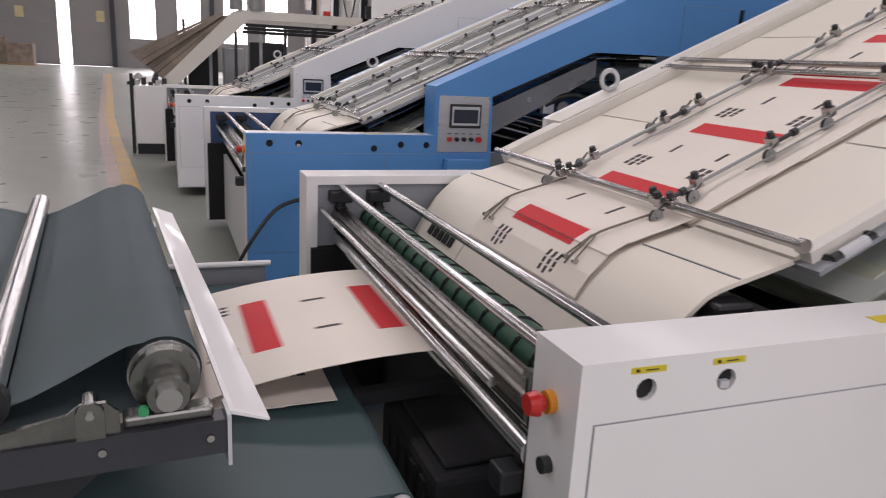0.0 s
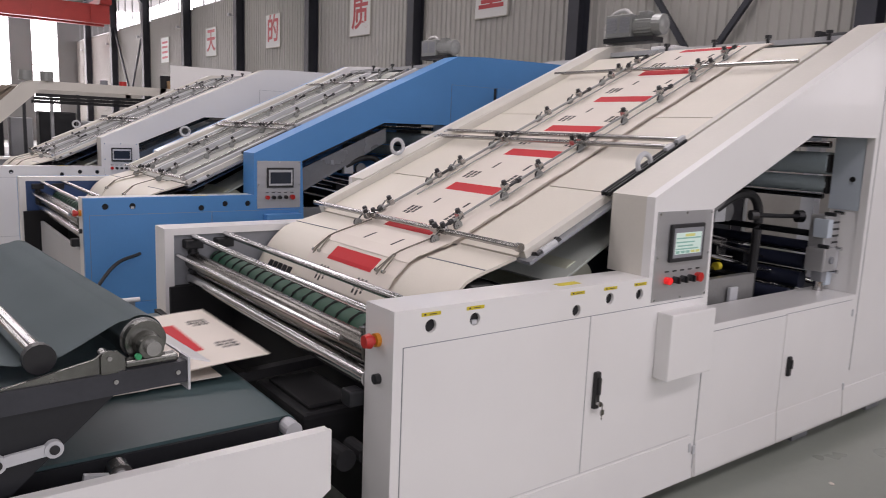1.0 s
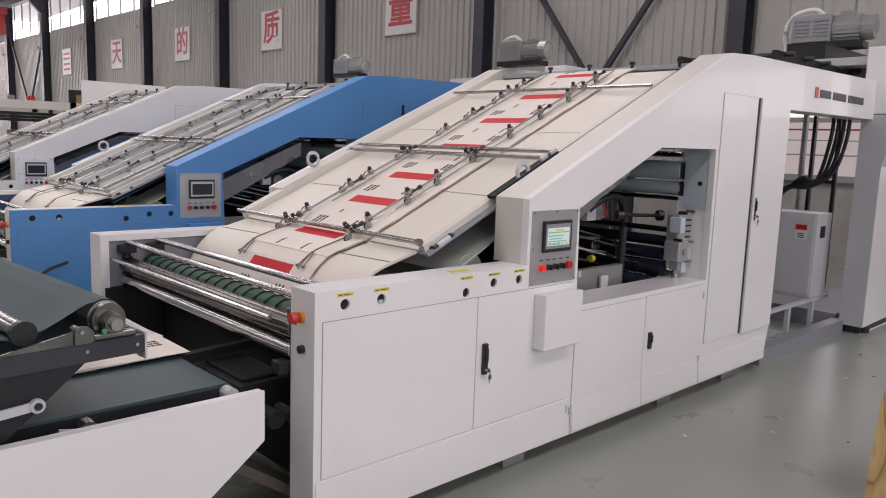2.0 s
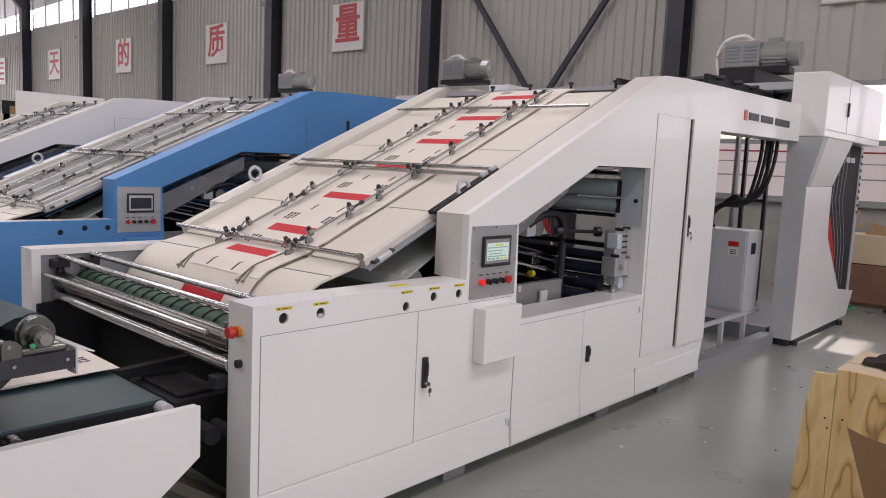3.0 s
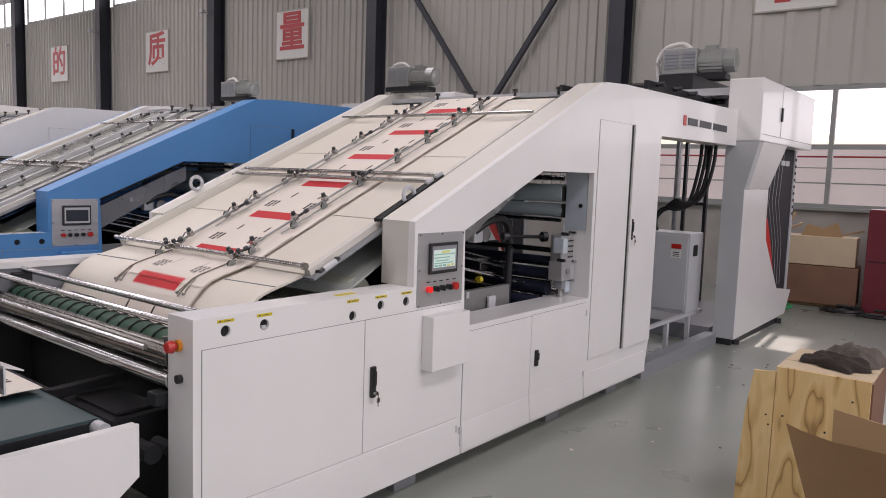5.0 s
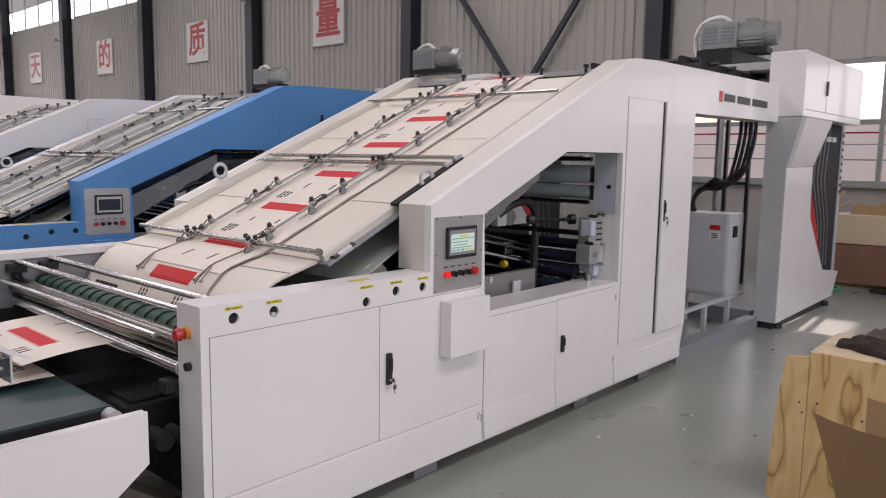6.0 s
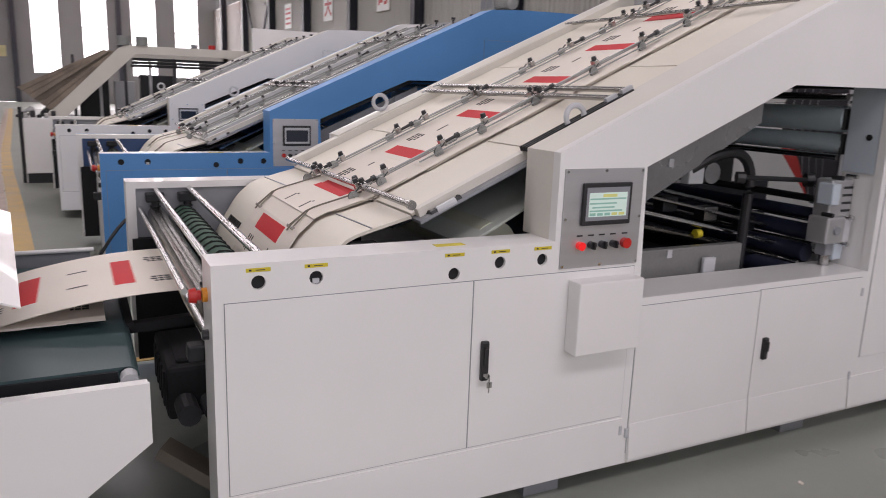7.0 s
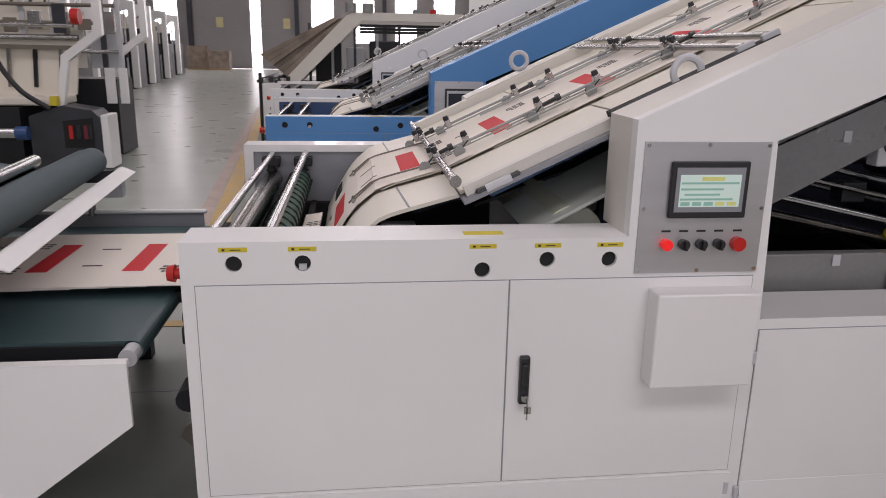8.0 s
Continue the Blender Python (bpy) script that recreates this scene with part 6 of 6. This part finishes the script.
for k in range(4):
    bm = bmesh.new()
    px = -1.9 - 0.35 * k
    beam(bm, (px, 0.88, 1.05), (px + 0.05, 0.86, 1.62), 0.03, 0.05)
    part("strut", bm, DARK if k % 2 else STEEL, w1)
bm = bmesh.new()
rod(bm, (-4.6, 0.85, 1.74), (-1.6, 0.85, 1.74), 0.04, 12)
rod(bm, (-4.6, 0.7, 1.9), (-1.6, 0.7, 1.9), 0.03, 12)
part("upper_bar", bm, STEEL, w1)
bm = bmesh.new()
rod(bm, (-4.6, -0.05, 0.50), (-2.2, -0.05, 0.50), 0.075, 18)
part("steel_roller", bm, CHROME, w1, smooth=True)
bm = bmesh.new()
rod(bm, (-2.2, -0.05, 0.50), (-2.05, -0.05, 0.50), 0.09, 16)
part("blue_cap", bm, DARKBLUE, w1)
bm = bmesh.new()
box(bm, -4.6, -2.2, 0.1, 0.9, 0.0, 0.82)
part("lower_body", bm, DARK, w1)
bm = bmesh.new()
rod(bm, (-1.36, 0.0, 2.0), (-1.26, 0.0, 2.0), 0.1, 14)
part("red_cap", bm, RED, w1)
bm = bmesh.new()
box(bm, -1.75, -1.66, -0.02, 0.08, 0.86, 0.98)
part("yellow_block", bm, YELLOW, w1)
bm = bmesh.new()
tube(bm, spline([(-2.3, -0.05, 2.4), (-2.35, -0.08, 1.6), (-2.1, -0.1, 1.1), (-1.75, -0.05, 0.82)], 7), 0.035, 8)
part("cable", bm, CABLE, w1, smooth=True)
bm = bmesh.new()
box(bm, -4.6, -1.3, 1.4, 2.2, 0.02, 1.15)
part("rear_body", bm, DARK, w1)
for k, (x0_, x1_, z0_, z1_) in enumerate(((-2.9, -2.2, 1.35, 2.2), (-2.15, -1.75, 1.30, 2.0), (-1.7, -1.3, 1.30, 1.85), (-3.7, -3.0, 1.4, 2.3))):
    bm = bmesh.new()
    box(bm, x0_, x1_, 1.5 + 0.05 * k, 1.54 + 0.05 * k, z0_, z1_, 0.006)
    part("rear_panel", bm, (CREAM, IVORY, LIGHTGREY, CREAM)[k], w1)
for k, px in enumerate((-4.4, -3.4, -2.55, -1.95, -1.45, -1.22)):
    bm = bmesh.new()
    box(bm, px, px + 0.07, 1.32, 1.38, 1.15, 2.1 + 0.25 * (k % 3))
    part("rear_post", bm, (TAUPE, BEAMGREY, LIGHTGREY)[k % 3], w1)
for z in (1.55, 1.95, 2.2):
    bm = bmesh.new()
    rod(bm, (-4.5, 1.28, z), (-1.2, 1.28, z), 0.028, 10)
    part("rear_bar", bm, (STEEL, TAUPE, BEAMGREY)[int(z * 10) % 3], w1, smooth=True)
for k, (yy, xx) in enumerate(((17.5, -4.75), (21.0, -5.35), (24.5, -5.95), (28.5, -6.3), (32.3, -6.7), (37.5, -7.3), (43.0, -7.95))):
    wk = thing("folding_machine", "white framed machine in the row across the aisle", "machine", pose(xx, yy, 0) @ Matrix.Diagonal((1.25, 1.25, 1.3, 1)), "machines across the aisle")
    bm = bmesh.new()
    prism(bm, [(0.0, 0.05), (0.0, 2.45), (-0.5, 2.5), (-0.75, 2.1), (-0.75, 1.9), (-0.35, 2.2), (-0.18, 2.2), (-0.18, 0.05)], 0.0, 0.16)
    part("frame", bm, WHITE, wk)
    bm = bmesh.new()
    box(bm, -1.1, -0.5, -0.3, 0.5, 0.05, 1.0, 0.02)
    part("side_cabinet", bm, (BEAMGREY, IVORY, MIDGREY)[k % 3], wk)
    bm = bmesh.new()
    box(bm, -3.6, -0.2, 0.2, 1.6, 0.0, 1.3)
    part("body", bm, DARK, wk)
    bm = bmesh.new()
    prism(bm, [(-0.5, 1.3), (-3.4, 1.3), (-3.4, 2.2), (-0.9, 2.2)], 0.3, 0.4)
    part("cover", bm, CREAM, wk)
    bm = bmesh.new()
    box(bm, -0.45, -0.25, -0.12, -0.02, 0.9, 1.3, 0.01)
    part("unit", bm, DARK if k % 2 else LIGHTGREY, wk)
    for px in (-0.95, -0.62, -0.30):
        bm = bmesh.new()
        box(bm, px, px + 0.04, -0.06, -0.02, 0.0, 2.0 + 0.2 * (k % 2))
        part("frame_post", bm, BEAMGREY if px < -0.5 else LIGHTGREY, wk)
    bm = bmesh.new()
    box(bm, -0.92, -0.34, -0.05, -0.03, 1.2, 1.75)
    part("guard_panel", bm, CREAM if k % 2 else BEAMGREY, wk)
    for j in range(3):
        bm = bmesh.new()
        rod(bm, (-3.4, 0.1, 0.5 + 0.35 * j), (-1.1, 0.1, 0.5 + 0.35 * j), 0.05, 12)
        part("roller", bm, STEEL, wk, smooth=True)
for k, (px, py) in enumerate(((-7.4, 52.5), (-9.0, 53.5))):
    pk = thing("board_pile", "brown pile of boards near the end wall", "pile", pose(px, py, 0), "piles by the end wall")
    bm = bmesh.new()
    box(bm, -0.7, 0.7, -0.5, 0.5, 0.12, 1.3 + 0.3 * k, 0.01)
    part("load", bm, OLDBOARD, pk)
    bm = bmesh.new()
    box(bm, -0.7, 0.7, -0.5, 0.5, 0.0, 0.12)
    part("pallet", bm, TIMBER, pk)

# ---- cables on the floor by the blue machine ----
fc = thing("floor_cable", "black cable looping from the blue machine to the floor", "cable")
bm = bmesh.new()
tube(bm, spline([(1.40, 4.93, 0.72), (1.18, 4.8, 0.66), (0.98, 4.75, 0.40), (0.85, 4.8, 0.10), (0.7, 4.95, 0.015), (0.5, 5.1, 0.015), (0.45, 5.3, 0.015), (0.62, 5.35, 0.015), (0.68, 5.15, 0.02)], 7), 0.013, 6)
part("cable", bm, CABLE, fc, smooth=True)

# ---- scraps lying on the floor ----
SC = random.Random(5)
SCRAP = []
for k in range(3):
    bm = bmesh.new()
    n_ = 5 + k
    pts_ = [(0.016 * (0.6 + 0.5 * SC.random()) * math.cos(6.283 * i / n_), 0.012 * (0.6 + 0.5 * SC.random()) * math.sin(6.283 * i / n_)) for i in range(n_)]
    lo_ = [bm.verts.new((px, py, 0.0)) for px, py in pts_]
    hi_ = [bm.verts.new((px * 0.8, py * 0.8, 0.004)) for px, py in pts_]
    bm.faces.new(hi_)
    bm.faces.new(lo_[::-1])
    for i in range(n_):
        bm.faces.new((lo_[i], lo_[(i + 1) % n_], hi_[(i + 1) % n_], hi_[i]))
    SCRAP.append(mesh_of("paper_scrap", bm, (PAPER, RAG, TAUPE)[k]))
for k in range(34):
    px, py = SC.uniform(2.2, 9.8), SC.uniform(-1.2, 0.9)
    o = new("paper_scrap", SCRAP[k % 3])
    o.matrix_basis = pose(px, py, 0.001, 0, 0, SC.uniform(0, 360)) @ Matrix.Diagonal((SC.uniform(0.5, 1.3), SC.uniform(0.5, 1.3), 1, 1))
    tagged(o, "small scrap of paper or dirt on the floor", "scrap", "scraps on the floor")

# ---- printed sheets ----
LEN, NSEC, WID, MID = 0.80, 10, 0.83, 2.268
SEC = LEN / NSEC
SPEED, PITCH = 0.545, 0.47


def section_mesh(i):
    """One stiff section of a printed sheet: local x runs up the deck, so the tail of the sheet is at +x."""
    bm = bmesh.new()
    def layer(x0, x1, y0, y1, z0, z1, idx):
        for f in {f for v in box(bm, x0, x1, y0, y1, z0, z1) for f in v.link_faces}:
            f.material_index = idx
    q0, q1 = i * SEC, (i + 1) * SEC
    c = (q0 + q1) / 2
    lift = 0.0003 * (i % 2)
    layer(-SEC / 2 - 0.001, SEC / 2 + 0.001, -WID / 2, WID / 2, -0.0012 - lift, 0.0008 + lift, 0)
    def ink(qa, qb, ya, yb, idx):
        a, b = max(qa, q0), min(qb, q1)
        if b > a:
            a, b = (a - 0.001 if a == q0 else a), (b + 0.001 if b == q1 else b)
            layer(c - b, c - a, ya, yb, 0.0008, 0.0016 + 0.0002 * (i % 2), idx)
    for red in (0.20, 0.575):
        ink(red, red + 0.085, -0.215, 0.215, 1)
    for cy in (-0.19, 0.19):
        for j, (dy, w) in enumerate(((0.035, 0.08), (0.0, 0.085), (-0.035, 0.07))):
            for qa, qb in ((0.0, 0.026), (0.031, 0.052), (0.057, w)):
                ink(0.055 + qa, 0.055 + qb, cy + dy - 0.011, cy + dy + 0.011, 2)
                ink(0.70 + qa, 0.70 + qb, cy + dy - 0.008, cy + dy + 0.008, 2)
    for cy in (-0.13, 0.13):
        ink(0.385, 0.465, cy - 0.008, cy + 0.008, 2)
    me = mesh_of("sheet_section", bm, PAPER)
    me.materials.append(INKRED)
    me.materials.append(INKBLACK)
    return me


SECTIONS = [section_mesh(i) for i in range(NSEC)]
U_IN = -0.60


def deck_path(u):
    """Centre height line of the sheets above the deck, the top bend and the flat run."""
    if u <= 2.55:
        (px, pz), a = curve_at(u)
        return px, pz, a
    (px, pz), a = curve_at(2.55)
    d, left = 0.02, u - 2.55
    if left > 0.5:
        far, left = left - 0.5, 0.5
    else:
        far = 0.0
    n_ = max(1, int(left / d))
    for k in range(n_):
        a = math.atan(SL) * (1 - (k + 1) * left / n_ / 0.5)
        px, pz = px + left / n_ * math.cos(a), pz + left / n_ * math.sin(a)
    return px + far, pz, max(a, 0.0)


KNEE, SLOW = 0.15, 0.84


def lag(p):
    """Sheets close up as they run down on to the apron."""
    return p if p > KNEE else KNEE + (p - KNEE) * SLOW


def unlag(g):
    return g if g > KNEE else KNEE + (g - KNEE) / SLOW


def section_place(i, s0, land, level, t):
    """Place (x, z) and slope of section i of a sheet at time t."""
    q = (i + 0.5) * SEC
    u = lag(s0 - SPEED * t) + 0.24 - q
    slot = 1.50 + SEC * (NSEC - 1 - i)
    t_in = (s0 - unlag(U_IN + q - 0.24)) / SPEED
    go = land - 0.42
    if t < t_in and t < go + 0.05:
        px, pz, a = deck_path(u)
        h = 0.004 + 0.014 * (1 - q / LEN)
        return px - h * math.sin(a), pz + h * math.cos(a), a + 0.0175
    if t < go:
        f = min(1.0, (t - t_in) / 0.08)
        px, pz, a = deck_path(U_IN)
        return px + (slot - px) * f, pz + (0.87 - pz) * f, a * (1 - f)
    # shot out through the nip and down on to the pile
    tail_end = 1.05
    rest_x = tail_end - q
    if t < land:
        f = (t - go) / 0.42
        f = f * (1.6 - 0.6 * f)
        px = slot + (rest_x - slot) * f
        if px > 1.22:
            pz, a = 0.87, 0.0
        else:
            k = min(1.0, (1.22 - px) / 0.70)
            pz, a = 0.87 - 0.10 * k * k, math.atan(0.286 * k) if k < 1 else 0.0
        drop = max(0.0, (t - land + 0.10) / 0.10)
        return px, pz + (level - pz) * drop, a * (1 - drop)
    return rest_x - 0.16 * (t - land), level, 0.0


def key_sheet(ob_sections, s0, land, level):
    go = land - 0.42
    for i, ob in enumerate(ob_sections):
        q = (i + 0.5) * SEC
        t0 = (s0 - unlag(q - 0.24)) / SPEED
        t_in = (s0 - unlag(U_IN + q - 0.24)) / SPEED
        times = {0.0, 8.0}
        times |= {0.4 * k for k in range(21)}
        for a, b, step in ((t0 - 0.1, t_in, 0.1), (t_in - 0.1, t_in + 0.15, 1 / 30), (go - 0.1, land + 0.14, 1 / 30), ((s0 + 0.24 - q - 3.1) / SPEED, (s0 + 0.24 - q - 2.5) / SPEED, 0.1)):
            k = a
            while k < b:
                times.add(round(k * 30) / 30)
                k += step
        rows = []
        for t in sorted(t for t in times if 0 <= t <= 8):
            px, pz, a = section_place(i, s0, land, level, t)
            rows.append((t, pose(px, MID, pz, 0, -math.degrees(a), 0)))
        walk(ob, rows)


SHEETS = []
PERIOD, FIRST = 0.868, 0.183
starts = [1.4925 - PITCH * k for k in range(9, -1, -1)] + [1.8485 + PITCH * k for k in range(12)]
for n_, s0 in enumerate(starts):
    land = FIRST + PERIOD * (n_ - 5)
    sh = thing("printed_sheet", "cream board sheet printed with red blocks and dark text", "printed sheet", None, "printed sheets")
    secs = []
    for i in range(NSEC):
        o = new("sheet_section", SECTIONS[i])
        o.parent = sh
        secs.append(o)
    SHEETS.append((secs, s0, land, 0.738 + 0.0028 * n_))


def motions():
    for secs, s0, land, level in SHEETS:
        key_sheet(secs, s0, land, level)


motions()
